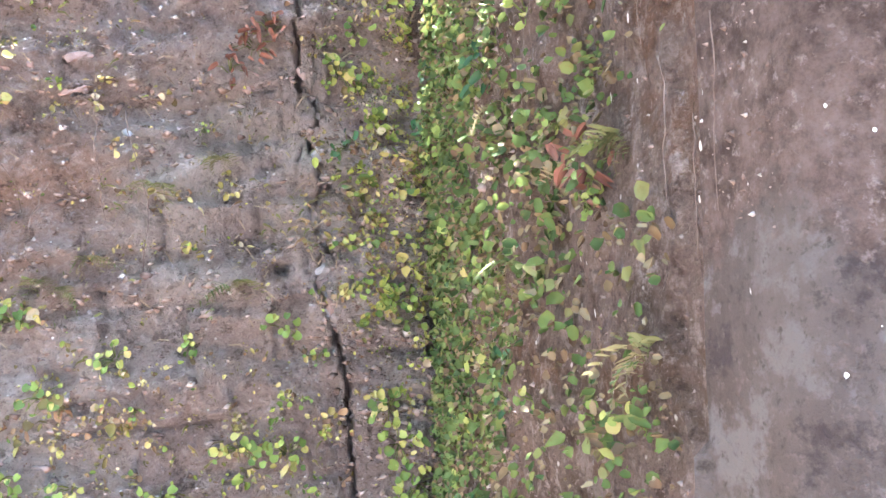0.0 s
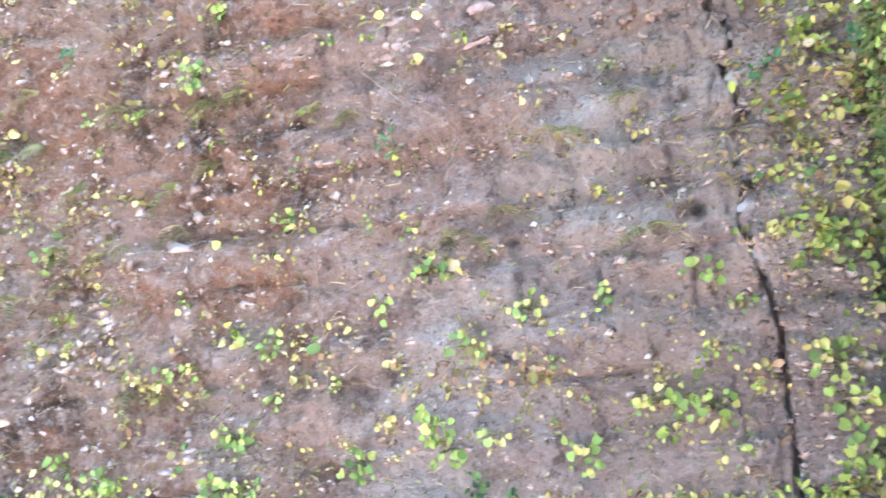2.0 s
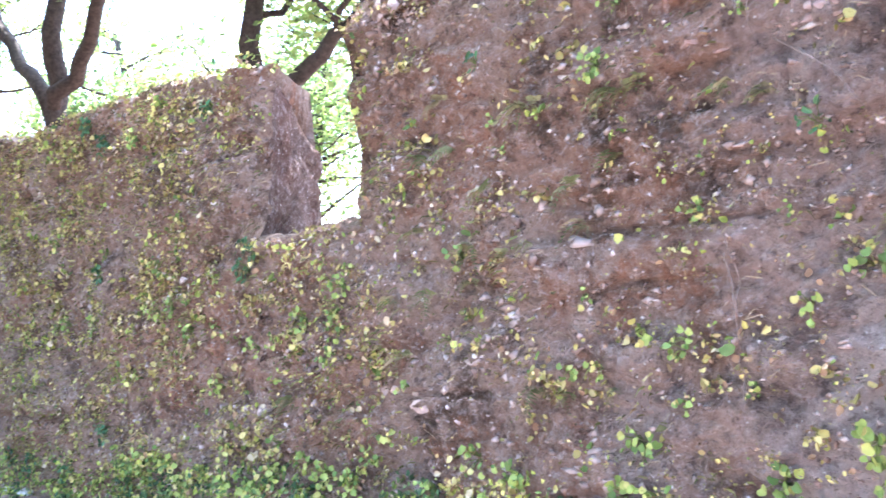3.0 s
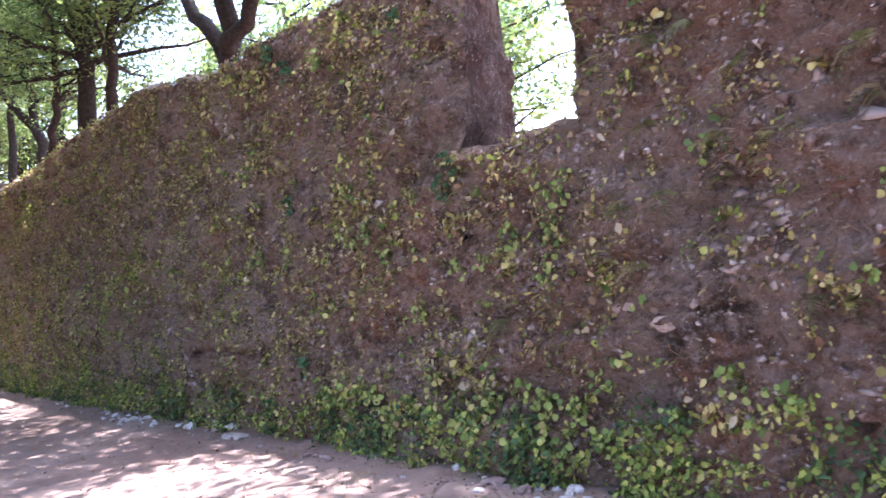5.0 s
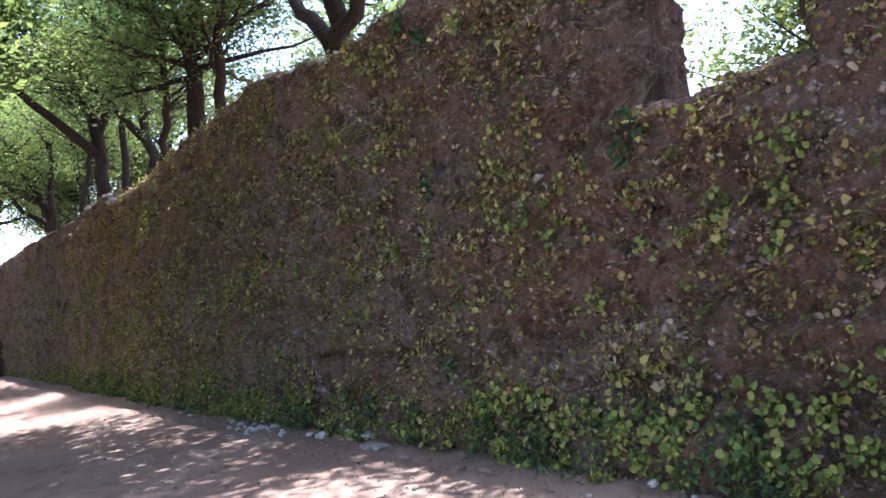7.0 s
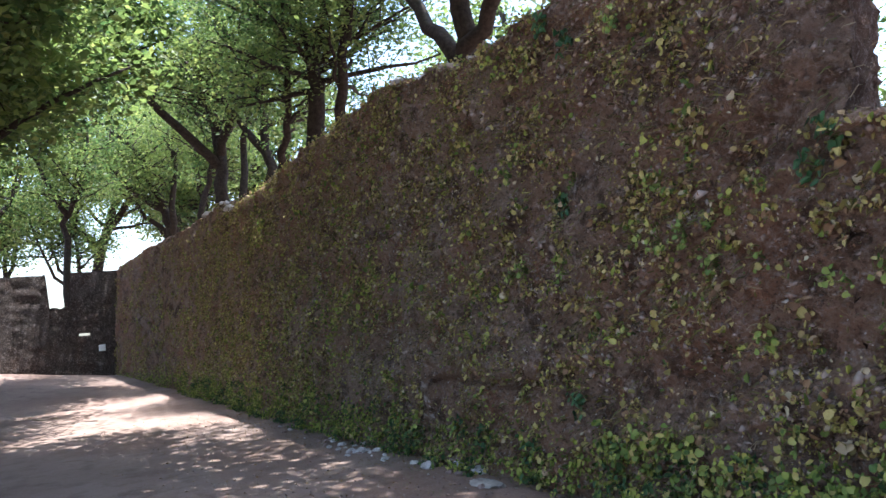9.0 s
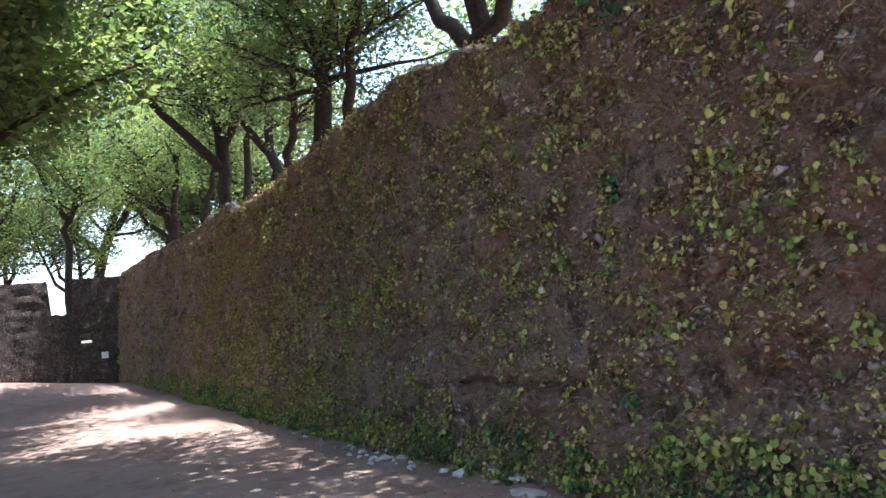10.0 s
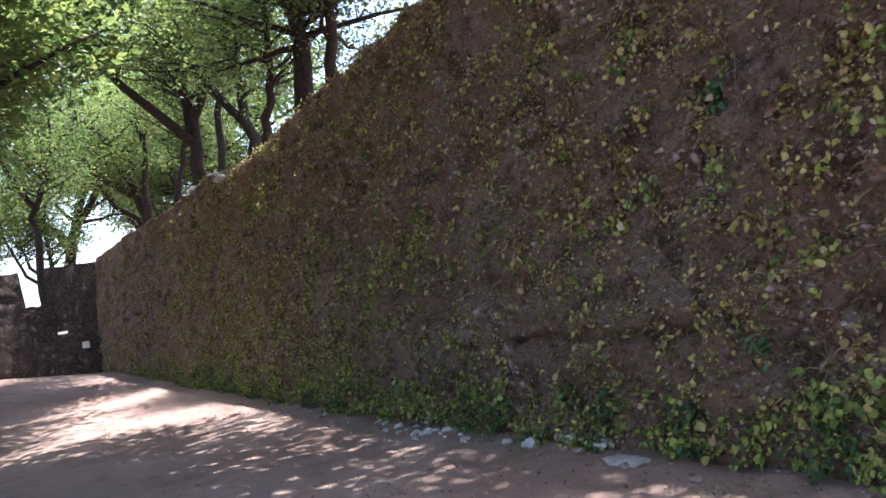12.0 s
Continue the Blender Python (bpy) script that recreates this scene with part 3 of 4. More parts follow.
# The tall pair.
tree([[(-28.3, 8.1, 1.9), (-28.1, 8.0, 7.0), (-27.5, 8.0, 8.4), (-27.5, 8.0, 9.5), (-28.8, 8.0, 11.5), (-30.5, 8.0, 16.0)],
      [(-27.5, 8.0, 9.4), (-26.1, 8.0, 10.3), (-24.8, 8.2, 14.0)]], 5, 0.34, 60, low=0.42, length=0.15, label="tall thick dark trunk forking above the wall")
tree([[(-27.0, 8.5, 1.9), (-26.8, 8.4, 7.1), (-25.7, 8.3, 8.4), (-24.6, 8.2, 10.5), (-23.5, 8.0, 15.0)]], 6, 0.22, 60, low=0.42, length=0.15, label="slender dark tree close to a thicker one")
tree([[(-34.0, 7.8, 1.9), (-32.8, 7.8, 6.6), (-30.5, 7.8, 7.9), (-29.2, 7.6, 9.2), (-28.4, 7.4, 12.0)]], 7, 0.2, 55, low=0.5, length=0.15, label="thin tree leaning over the wall")
tree([[(-35.8, 8.4, 1.9), (-35.5, 8.4, 7.0), (-36.0, 8.2, 8.7), (-36.0, 8.3, 10.0), (-36.0, 8.0, 11.3), (-36.2, 7.5, 12.3), (-36.5, 6.6, 14.5)],
      [(-36.0, 8.2, 10.6), (-35.6, 9.2, 13.2), (-35.0, 9.6, 16.0)],
      [(-36.0, 8.2, 8.6), (-36.6, 6.9, 10.6), (-37.4, 5.6, 12.6)]], 8, 0.25, 52, low=0.42, length=0.15, label="crooked dark tree with upright limbs")
tree([[(-44.0, 7.8, 1.9), (-44.0, 7.8, 8.1), (-44.0, 7.9, 10.3), (-44.0, 7.6, 12.2), (-44.0, 7.0, 13.5), (-44.0, 5.9, 15.9), (-44.0, 5.2, 19.0)],
      [(-44.0, 7.6, 12.0), (-43.8, 8.1, 14.5), (-43.5, 8.8, 17.5)],
      [(-44.0, 7.9, 10.1), (-43.0, 8.5, 12.4), (-42.6, 9.3, 13.8), (-42.0, 10.0, 16.5)],
      [(-44.0, 7.8, 9.6), (-43.0, 4.5, 12.9), (-43.0, 2.6, 14.9)]], 14, 0.36, 44, low=0.42, length=0.17, label="tree with a spreading fork of four limbs")
tree([[(-42.5, 8.6, 1.9), (-42.3, 8.6, 9.0), (-41.8, 8.8, 12.0), (-41.0, 9.0, 15.0)]], 15, 0.22, 48, low=0.5, length=0.17, label="straight dark tree beside a forked one")
tree([[(-48.0, 7.2, 1.9), (-48.0, 7.3, 7.9), (-48.0, 7.9, 9.6), (-47.8, 8.3, 11.5), (-47.5, 8.6, 14.5)]], 16, 0.2, 48, low=0.5, length=0.17, label="thin tree leaning away from the wall")
tree([[(-54.0, 6.6, 1.0), (-54.0, 6.5, 7.9), (-54.0, 6.2, 9.2), (-54.0, 4.7, 10.2), (-54.0, 3.4, 11.6), (-54.2, 1.5, 13.5)],
      [(-54.0, 6.2, 9.0), (-54.0, 5.3, 11.9), (-54.0, 2.5, 15.2)],
      [(-54.0, 6.5, 7.6), (-53.0, 6.8, 10.8), (-53.0, 6.7, 14.0)]], 9, 0.32, 44, low=0.45, length=0.18, label="tree with long limbs leaning over the far wall")
tree([[(-50.0, 1.0, 0.7), (-50.0, 1.0, 5.8), (-50.0, 1.3, 8.7), (-50.0, 1.8, 9.9), (-50.3, 2.4, 13.0)],
      [(-50.0, 1.3, 8.4), (-50.0, 0.2, 10.5), (-50.5, -1.2, 13.5)]], 17, 0.22, 48, low=0.55, length=0.18, label="slim dark tree behind the far wall")

# Trees that stand farther out are copies of two shapes.
shape_a = tree([[(-74.0, -3.1, 1.2), (-74.2, -3.2, 6.6), (-73.6, -3.4, 10.6), (-73.0, -4.0, 14.6)],
                [(-74.2, -3.2, 7.1), (-76.0, -2.4, 10.1), (-77.5, -1.8, 13.6)],
                [(-74.1, -3.2, 6.4), (-74.6, -5.6, 9.0), (-75.0, -7.5, 13.1)]], 11, 0.26, 28, spread=0.65, length=0.29, reach=4.2, low=0.5, label="shade tree with spreading crown beyond the far wall")
shape_b = tree([[(-66.0, 10.0, 1.9), (-65.5, 10.0, 8.0), (-64.0, 9.6, 12.0), (-63.0, 9.0, 17.0)],
                [(-65.5, 10.0, 7.6), (-68.0, 10.5, 11.0), (-70.0, 11.0, 16.0)],
                [(-65.4, 10.0, 8.4), (-65.0, 7.6, 11.0), (-64.6, 5.6, 15.0)]], 12, 0.36, 28, spread=0.65, length=0.29, reach=4.4, low=0.4, label="broad shade tree with light green leaves")
for k, (x, y, turn, size) in enumerate((
        (-72, 9, 40, 1.3), (-78, 3, 130, 1.5), (-60, -5, 200, 1.2), (-66, 15, 20, 1.5), (-84, -8, 80, 1.3), (-92, 12, 10, 1.3),
        (-20, 25, 150, 0.9), (-52, 26, 220, 1.2), (-70, 26, 170, 1.3), (-36, 22, 300, 1.1), (2, 24, 100, 1.1), (-27, 20, 30, 0.9), (-63, 1.5, 60, 0.8), (-70, -5, 140, 0.9), (-52, -14, 60, 1.0), (-8, 21, 210, 0.9), (-38, 28, 80, 1.2))):
    z = bank_z(x, y) if y > 6 else ground_z(x, y)
    copy_thing((shape_a, shape_b)[k % 2], pose(x, y, z, 0, 0, turn) @ Matrix.Scale(size, 4))
# Yard shade trees, added mostly unseen, throw the broken light on the earth.
shape_c = tree([[(-30.0, -20.0, 0.0), (-29.6, -20.0, 6.0), (-28.6, -20.6, 10.0), (-28.0, -21.0, 14.0)],
                [(-29.6, -20.0, 6.2), (-32.0, -18.6, 9.0), (-34.0, -17.0, 12.0)],
                [(-29.6, -20.0, 5.6), (-28.0, -17.4, 8.6), (-26.0, -15.0, 11.0)]], 13, 0.36, 110, spread=0.7, length=0.28, reach=5.2, low=0.35, label="dense broad tree added to shade the yard")
tagged(shape_c, group="shade trees of the yard")
for k, (x, y, turn, size) in enumerate(((-17.5, -5.0, 15, 1.1), (-24, -4.0, 140, 1.0), (-32, -3.4, 230, 1.05), (-3, -5, 310, 1.0), (-13.5, -2.6, 40, 1.05), (-21.5, -1.8, 260, 1.15), (-29.0, -1.6, 170, 1.15), (-38.0, -3.0, 300, 1.1))):
    tagged(copy_thing(shape_c, pose(x, y, ground_z(x, y), 0, 0, turn) @ Matrix.Scale(size, 4)), group="shade trees of the yard")


# ---- plants on the wall ----
def round_leaf(rim=9, cup=0.1, lobes=0.0):
    """A heart-shaped round leaf a metre across, lying in xz with its notch at the top and its face to -y."""
    vs = [(0.0, 0.03 + cup * 0.3, 0.1)]
    for k in range(rim):
        w = math.pi / 2 + 2 * math.pi * (k + 0.5) / rim
        r = 0.5 * (1 - 0.5 * max(0.0, math.sin(w)) ** 8 + 0.14 * max(0.0, -math.sin(w)) ** 3)
        r *= 1 - lobes * (0.5 - 0.5 * math.cos(3 * (w + math.pi / 2)))
        vs.append((r * math.cos(w), -cup * abs(math.cos(w)) * 0.6, r * math.sin(w)))
    return vs, [(0, 1 + (k + 1) % rim, 1 + k) for k in range(rim)]


def leaf_mesh(name, mat, rim=13, cup=0.14, long=1.0):
    vs, fs = round_leaf(rim, cup, 0.06)
    vs = [vs[0]] + [tuple(c * (1 + 0.07 * math.sin(2.4 * k * k + 5 * cup)) for c in v) for k, v in enumerate(vs[1:])]
    return mesh_from(name, [(x / long, y, z * long) for x, y, z in vs], fs, mat, True)


BIG = [leaf_mesh("big_leaf", M_BIG_LEAF, 13, c) for c in (0.05, 0.16, 0.25)]
RED = [leaf_mesh("red_leaf", M_RED_LEAF, 9, c, 1.7) for c in (0.2, 0.5)]
DARK = [leaf_mesh("dark_leaf", M_DARK_LEAF, 11, c, 1.35) for c in (0.1, 0.3)]


def wall_plant(x, z, size, rng, dark=False, on_side=False, red=False):
    n = rng.randint(15, 22) if size > 0.16 else rng.randint(6, 10)
    p = face(x, z) if not on_side else Vector(side_point(x, z))
    ob = new("wall_plant")
    ob.location = p
    if on_side:
        ob.rotation_euler = (0, 0, radians(-48))
    vs, fs = [], []
    for k in range(n):
        a, r = rng.uniform(0, 6.283), size * math.sqrt(rng.uniform(0.01, 0.42))
        q = Vector((r * math.cos(a), (-0.035 - 0.05 * rng.random() - 0.2 * size * rng.random()) * (0.45 if on_side else 1.0), r * math.sin(a) * 0.9))
        tube(vs, fs, [Vector((0, 0.03, -0.01)), q * 0.5 + Vector((0, -0.01, 0.012)), q + Vector((0, 0.012, 0.0))], [0.004, 0.003, 0.002], 4)
        leaf = child("leaf", rng.choice(RED if red else DARK if dark else BIG), ob)
        leaf.location = q
        leaf.rotation_euler = (rng.gauss(-0.35, 0.4), rng.gauss(0, 0.9), rng.gauss(0, 0.45))
        s = size * (rng.uniform(0.14, 0.33) if size > 0.16 else rng.uniform(0.18, 0.4))
        leaf.scale = (s * rng.uniform(0.75, 1.05), s * rng.uniform(0.6, 2.0), s)
    child("stem", mesh_from("stem", vs, fs, M_GRASS, True), ob)
    kind = "withered reddish brown plant" if red else "dark green broad-leaved plant" if dark else "yellow-green round-leaved plant"
    return tagged(ob, kind + " rooted in the wall", "plant", "plants on the wall")


def plants(rows, seed, dark=False):
    rng = random.Random(seed)
    for x, z, size in rows:
        size = size if size < 0.2 else 0.2 + 0.45 * (size - 0.2)
        wall_plant(x, z, size, rng, dark)


# Bay beside the corner.
plants(((-1.68, 1.87, 0.2), (-1.48, 1.45, 0.2), (-1.12, 1.63, 0.17), (-1.69, 1.05, 0.2), (-1.63, 0.9, 0.2), (-0.7, 1.68, 0.11), (-0.21, 1.75, 0.16),
        (-0.03, 1.56, 0.12), (-0.48, 1.1, 0.2), (-0.21, 1.06, 0.2), (-1.36, 0.96, 0.16), (0.4, 1.09, 0.26), (0.36, 1.28, 0.2), (-2.96, 1.61, 0.16),
        (-2.95, 3.57, 0.15), (-3.14, 3.23, 0.14), (0.58, 2.2, 0.12), (0.49, 2.51, 0.12), (0.15, 2.19, 0.12), (-1.99, 1.69, 0.15), (-3.34, 1.84, 0.13),
        (-2.66, 1.55, 0.14), (0.17, 3.2, 0.2), (0.28, 2.43, 0.13), (0.42, 1.85, 0.18), (0.2, 1.95, 0.14)), 21)
plants(((-0.62, 2.9, 0.07), (-2.2, 3.3, 0.07), (-1.95, 3.25, 0.07), (0.28, 3.45, 0.16), (0.1, 3.4, 0.12), (-2.3, 1.3, 0.1), (-2.7, 1.2, 0.12), (0.55, 1.75, 0.14),
        (-0.9, 0.85, 0.2), (-2.2, 0.8, 0.2), (-2.9, 0.7, 0.2), (0.5, 0.85, 0.2), (-0.1, 1.35, 0.08), (-1.0, 1.35, 0.08), (-2.05, 2.2, 0.08)), 22)
# Under the opening.
plants(((-7.36, 0.72, 0.22), (-6.24, 1.83, 0.22), (-5.74, 1.89, 0.17), (-5.75, 1.74, 0.18), (-6.6, 1.68, 0.15), (-3.13, 3.22, 0.18), (-8.92, 3.9, 0.2),
        (-10.5, 4.02, 0.2), (-2.67, 1.5, 0.14), (-4.3, 0.81, 0.22), (-3.04, 0.96, 0.2), (-4.4, 2.19, 0.18), (-3.43, 1.4, 0.13), (-3.2, 1.42, 0.13),
        (-3.96, 0.74, 0.2), (-3.11, 0.68, 0.22), (-2.6, 2.28, 0.12), (-3.92, 2.85, 0.11), (-4.06, 3.09, 0.1), (-6.72, 0.52, 0.24), (-9.03, 0.52, 0.26),
        (-7.48, 1.28, 0.16), (-7.15, 0.44, 0.24), (-6.16, 0.69, 0.2), (-4.78, 0.53, 0.24)), 23)
plants(((-5.77, 2.27, 0.15), (-5.53, 2.22, 0.14), (-5.6, 2.07, 0.17), (-5.77, 2.12, 0.12), (-5.78, 1.53, 0.16), (-7.08, 1.68, 0.14), (-6.89, 1.62, 0.15),
        (-6.67, 0.59, 0.2), (-6.95, 0.41, 0.22), (-7.28, 0.41, 0.2), (-8.54, 0.59, 0.28), (-7.96, 0.41, 0.26), (-10.73, 3.17, 0.2), (-10.77, 2.98, 0.2),
        (-6.57, 0.81, 0.14), (-5.43, 0.74, 0.18), (-5.98, 0.59, 0.2), (-5.71, 0.54, 0.2), (-5.97, 0.34, 0.22), (-5.41, 0.36, 0.24), (-9.91, 2.04, 0.18),
        (-10.93, 1.99, 0.17), (-8.83, 2.12, 0.15), (-7.98, 1.84, 0.2), (-7.61, 1.82, 0.15), (-8.88, 0.37, 0.3), (-8.43, 0.2, 0.3)), 24)
plants(((-6.23, 0.28, 0.22), (-5.85, 0.25, 0.22), (-9.76, 1.92, 0.13), (-10.67, 2.01, 0.2), (-8.24, 2.07, 0.18), (-8.53, 2.04, 0.18), (-7.53, 1.27, 0.15),
        (-9.05, 1.37, 0.12), (-9.88, 2.75, 0.16), (-8.45, 2.51, 0.17), (-7.45, 2.32, 0.13), (-9.3, 0.45, 0.28), (-8.72, 0.6, 0.26), (-8.25, 0.58, 0.24),
        (-8.08, 0.3, 0.26), (-12.12, 0.45, 0.24), (-13.29, 0.36, 0.26), (-15.63, 0.4, 0.3), (-4.9, 1.3, 0.12), (-5.2, 0.9, 0.15), (-4.6, 1.6, 0.11)), 25)
plants(((-9.81, 0.78, 0.24), (-6.9, 2.49, 0.22), (-7.07, 2.33, 0.24), (0.2, 2.77, 0.16), (-1.85, 2.61, 0.16), (-9.92, 2.55, 0.2), (-11.99, 0.46, 0.26),
        (-11.48, 0.41, 0.26), (-10.6, 0.35, 0.28), (-4.15, 3.5, 0.14), (-7.6, 3.95, 0.2), (-10.1, 4.3, 0.28), (-9.8, 4.0, 0.22), (-9.2, 0.15, 0.26)), 26, True)
side_rng = random.Random(5)
for k in range(46):
    u = 0.08 + 3.1 * side_rng.random() ** 1.3
    wall_plant(u, side_rng.uniform(0.7, 3.5), side_rng.uniform(0.09, 0.2) * (0.75 if u > 2 else 1), side_rng, k % 6 == 0, True)


for x, z, size, side in ((-0.3, 3.36, 0.2, False), (-0.2, 3.44, 0.16, False), (-0.45, 3.22, 0.14, False), (2.85, 2.22, 0.14, True), (2.75, 2.3, 0.12, True), (2.9, 2.75, 0.12, True)):
    wall_plant(x, z, size, side_rng, False, side, True)


def frond_mesh(seed):
    rng = random.Random(seed)
    vs, fs = [], []
    mid = [Vector((0, -0.05 - 0.5 * u, 0.42 * u - 0.75 * u * u)) for u in (i / 9 for i in range(10))]
    tube(vs, fs, mid, [0.008 * (1 - 0.08 * i) for i in range(10)], 3)
    for i in range(1, 10):
        for s in (-1, 1):
            ln = 0.2 * math.sin(math.pi * (0.12 + 0.86 * i / 10)) * rng.uniform(0.8, 1.1)
            a = mid[i]
            tip = a + Vector((s * ln, -0.06, -0.03 - 0.04 * rng.random()))
            b = len(vs)
            vs += [a + Vector((0, 0.022, 0)), a - Vector((0, 0.022, 0)), tip, a.lerp(tip, 0.5) + Vector((0, -0.028, 0.012))]
            fs += [(b, b + 1, b + 3), (b, b + 3, b + 2)]
    return mesh_from("frond", vs, fs, M_FERN)


FRONDS = [frond_mesh(s) for s in (1, 2, 3)]


def fern(x, z, size, rng, on_side=False):
    ob = new("fern")
    ob.location = face(x, z) if not on_side else Vector(side_point(x, z))
    turn = radians(-50) if on_side else 0.0
    for k in range(rng.randint(4, 7)):
        fr = child("frond", rng.choice(FRONDS), ob)
        fr.rotation_euler = (rng.gauss(-0.1, 0.3), rng.gauss(0, 0.4), turn + rng.uniform(-1.25, 1.25))
        s = size * rng.uniform(0.6, 1.2)
        fr.scale = (s, s, s)
    return tagged(ob, "small drooping olive fern growing from a wall joint", "fern", "ferns on the wall")


fern_rng = random.Random(9)
for x, z in ((-4.79, 2.95), (-4.46, 2.96), (-3.67, 3.08), (-3.1, 3.06), (-2.92, 3.06), (-3.1, 2.65), (-3.38, 2.52), (-2.34, 2.91), (-3.32, 2.26), (-3.78, 2.2),
             (-4.25, 2.23), (-4.32, 1.99), (-3.97, 2.13), (-4.74, 1.93), (-3.76, 1.28), (-3.56, 1.22), (-3.17, 1.27), (-2.15, 2.83), (-1.41, 2.02), (-0.51, 2.71),
             (-1.27, 2.18), (-0.87, 2.57), (-0.47, 1.98), (-2.16, 2.87), (-3.09, 2.66), (-1.54, 2.06), (-4.1, 2.62), (-4.9, 2.4), (-5.0, 1.5), (-6.4, 1.15), (-4.6, 3.3), (-5.1, 1.9)):
    fern(x, z, fern_rng.uniform(0.2, 0.34), fern_rng)
for u, z in ((2.45, 2.9), (2.6, 2.4), (2.2, 2.0), (2.9, 3.1), (2.7, 3.0), (3.1, 1.75), (1.9, 2.6), (2.5, 2.25), (1.3, 2.9), (2.9, 2.3)):
    fern(u, z, fern_rng.uniform(0.16, 0.26), fern_rng, True)


def leaf_carpet(name, spots, sizes, rs, mat, turns=None, label="", out=0.03):
    """Many small round leaves in one mesh. turns: 1 for those of the side wall."""
    rv, rf = round_leaf(7, 0.14, 0.0)
    rv, rf = np.array(rv), np.array(rf)
    n = len(spots)
    a, b, c = rs.normal(-0.35, 0.5, n), rs.normal(0, 1.2, n), rs.normal(0, 0.65, n)
    if turns is not None:
        c = c + turns
    v = np.repeat(rv[None], n, 0) * np.asarray(sizes)[:, None, None] * np.stack([rs.uniform(0.35, 1.0, n), rs.uniform(0.5, 3.5, n), rs.uniform(0.75, 1.2, n)], 1)[:, None]
    v = v * rs.uniform(0.7, 1.2, (n, len(rv), 1))
    cb, sb = np.cos(b)[:, None], np.sin(b)[:, None]
    v = np.stack([v[..., 0] * cb + v[..., 2] * sb, v[..., 1], -v[..., 0] * sb + v[..., 2] * cb], -1)
    ca, sa = np.cos(a)[:, None], np.sin(a)[:, None]
    v = np.stack([v[..., 0], v[..., 1] * ca - v[..., 2] * sa, v[..., 1] * sa + v[..., 2] * ca], -1)
    cc, sc = np.cos(c)[:, None], np.sin(c)[:, None]
    v = np.stack([v[..., 0] * cc - v[..., 1] * sc, v[..., 0] * sc + v[..., 1] * cc, v[..., 2]], -1)
    v = v + np.asarray(spots)[:, None]
    f = rf[None] + (np.arange(n) * len(rv))[:, None, None]
    return tagged(new(name, quick_mesh(name, v.reshape(-1, 3), f.reshape(-1, 3), mat)), label, "leaves", kind="stuff")


def cover(x, z):
    """How thickly small leaves cover the main wall."""
    n = noise.noise((x * 0.9, 11, z * 1.1)) + 0.7 * noise.noise((x * 3.1, 13, z * 3.4))
    far = min(1.0, max(0.0, (-x - 3.5) / 4.0))
    low = max(0.0, 1.0 - z / 0.95)
    course = max(math.exp(-((z - c) / 0.07) ** 2) for c in COURSES)
    return 0.05 + 0.36 * far + 1.25 * n * (0.35 + 0.6 * far) + 0.55 * low + 0.2 * course * (1 - 0.6 * far) + (0.12 if x > 0.2 else 0)


# Stretches where the stone is bare: middle and half width along the wall, middle and half height.
BARE = ((-12.6, 0.75, 0.78, 0.42), (-15.8, 0.7, 0.55, 0.3), (-9.55, 0.35, 2.55, 0.4), (-8.5, 0.4, 1.0, 0.25), (-4.75, 0.5, 1.15, 0.22), (-6.9, 0.3, 1.5, 0.3), (-3.35, 0.3, 2.05, 0.35))


def is_bare(x, z):
    q = 0.5 * noise.noise((x * 3, 41, z * 3))
    return any(((x - a) / b) ** 2 + ((z - c) / d) ** 2 < 1 + q for a, b, c, d in BARE)


rs = np.random.RandomState(31)
crng = random.Random(31)
small, small_size, green, green_size = [], [], [], []


def grow(x, z, n, spread, size, lush):
    for k in range(n):
        px, pz = x + crng.gauss(0, spread), z + crng.gauss(0, spread * 0.8)
        if px > 0.6 or px < -45 or pz < 0.02 or pz > (top_z(px) + 0.04 if not SLIT_L < px < SLIT_R else SILL + 0.04):
            continue
        if is_bare(px, pz) and crng.random() < 0.88:
            continue
        p = face(px, pz, 0.006 + 0.085 * crng.random() ** 1.6)
        s = min(0.075, 0.82 * size * crng.lognormvariate(0, 0.4))
        if crng.random() < lush:
            green.append(p), green_size.append(s * 1.15)
        else:
            small.append(p), small_size.append(s)


for k in range(26000):
    x, z = 0.62 - 45.6 * crng.random() ** 1.7, crng.uniform(0.0, 5.3)
    if x < -14 and crng.random() < 0.25:
        z = crng.uniform(0, 2.6)
    if crng.random() > cover(x, z):
        continue
    lush = 0.06 + (0.6 if z < 0.6 else 0) + 0.4 * max(0.0, noise.noise((x * 0.5, 2, z * 0.6))) + (0.4 if x > 0.1 else 0) + (0.18 if -26 < x < -14 and z < 2.2 else 0)
    lush = 0.9 if crng.random() < lush else 0.06
    far = min(1.0, max(0.0, -x - 5) / 14)
    grow(x, z, 3 + int(crng.expovariate(0.22)), crng.uniform(0.02, 0.055) * (1 + 1.4 * far), crng.lognormvariate(-3.35 if x < -3 else -3.65, 0.4) * (1 + 0.5 * far), lush)
for k in range(26000):
    x, z = -5.0 - 26 * crng.random() ** 0.9, crng.uniform(0.1, 5.0)
    n = noise.noise((x * 0.8, 61, z * 0.9)) + 0.7 * noise.noise((x * 3.4, 62, z * 3.6))
    if crng.random() < 0.3 + 1.0 * n:
        grow(x, z, 2 + int(crng.expovariate(0.3)), crng.uniform(0.03, 0.08), crng.lognormvariate(-3.45, 0.3), 0.85 if crng.random() < 0.1 + 0.3 * n else 0.04)
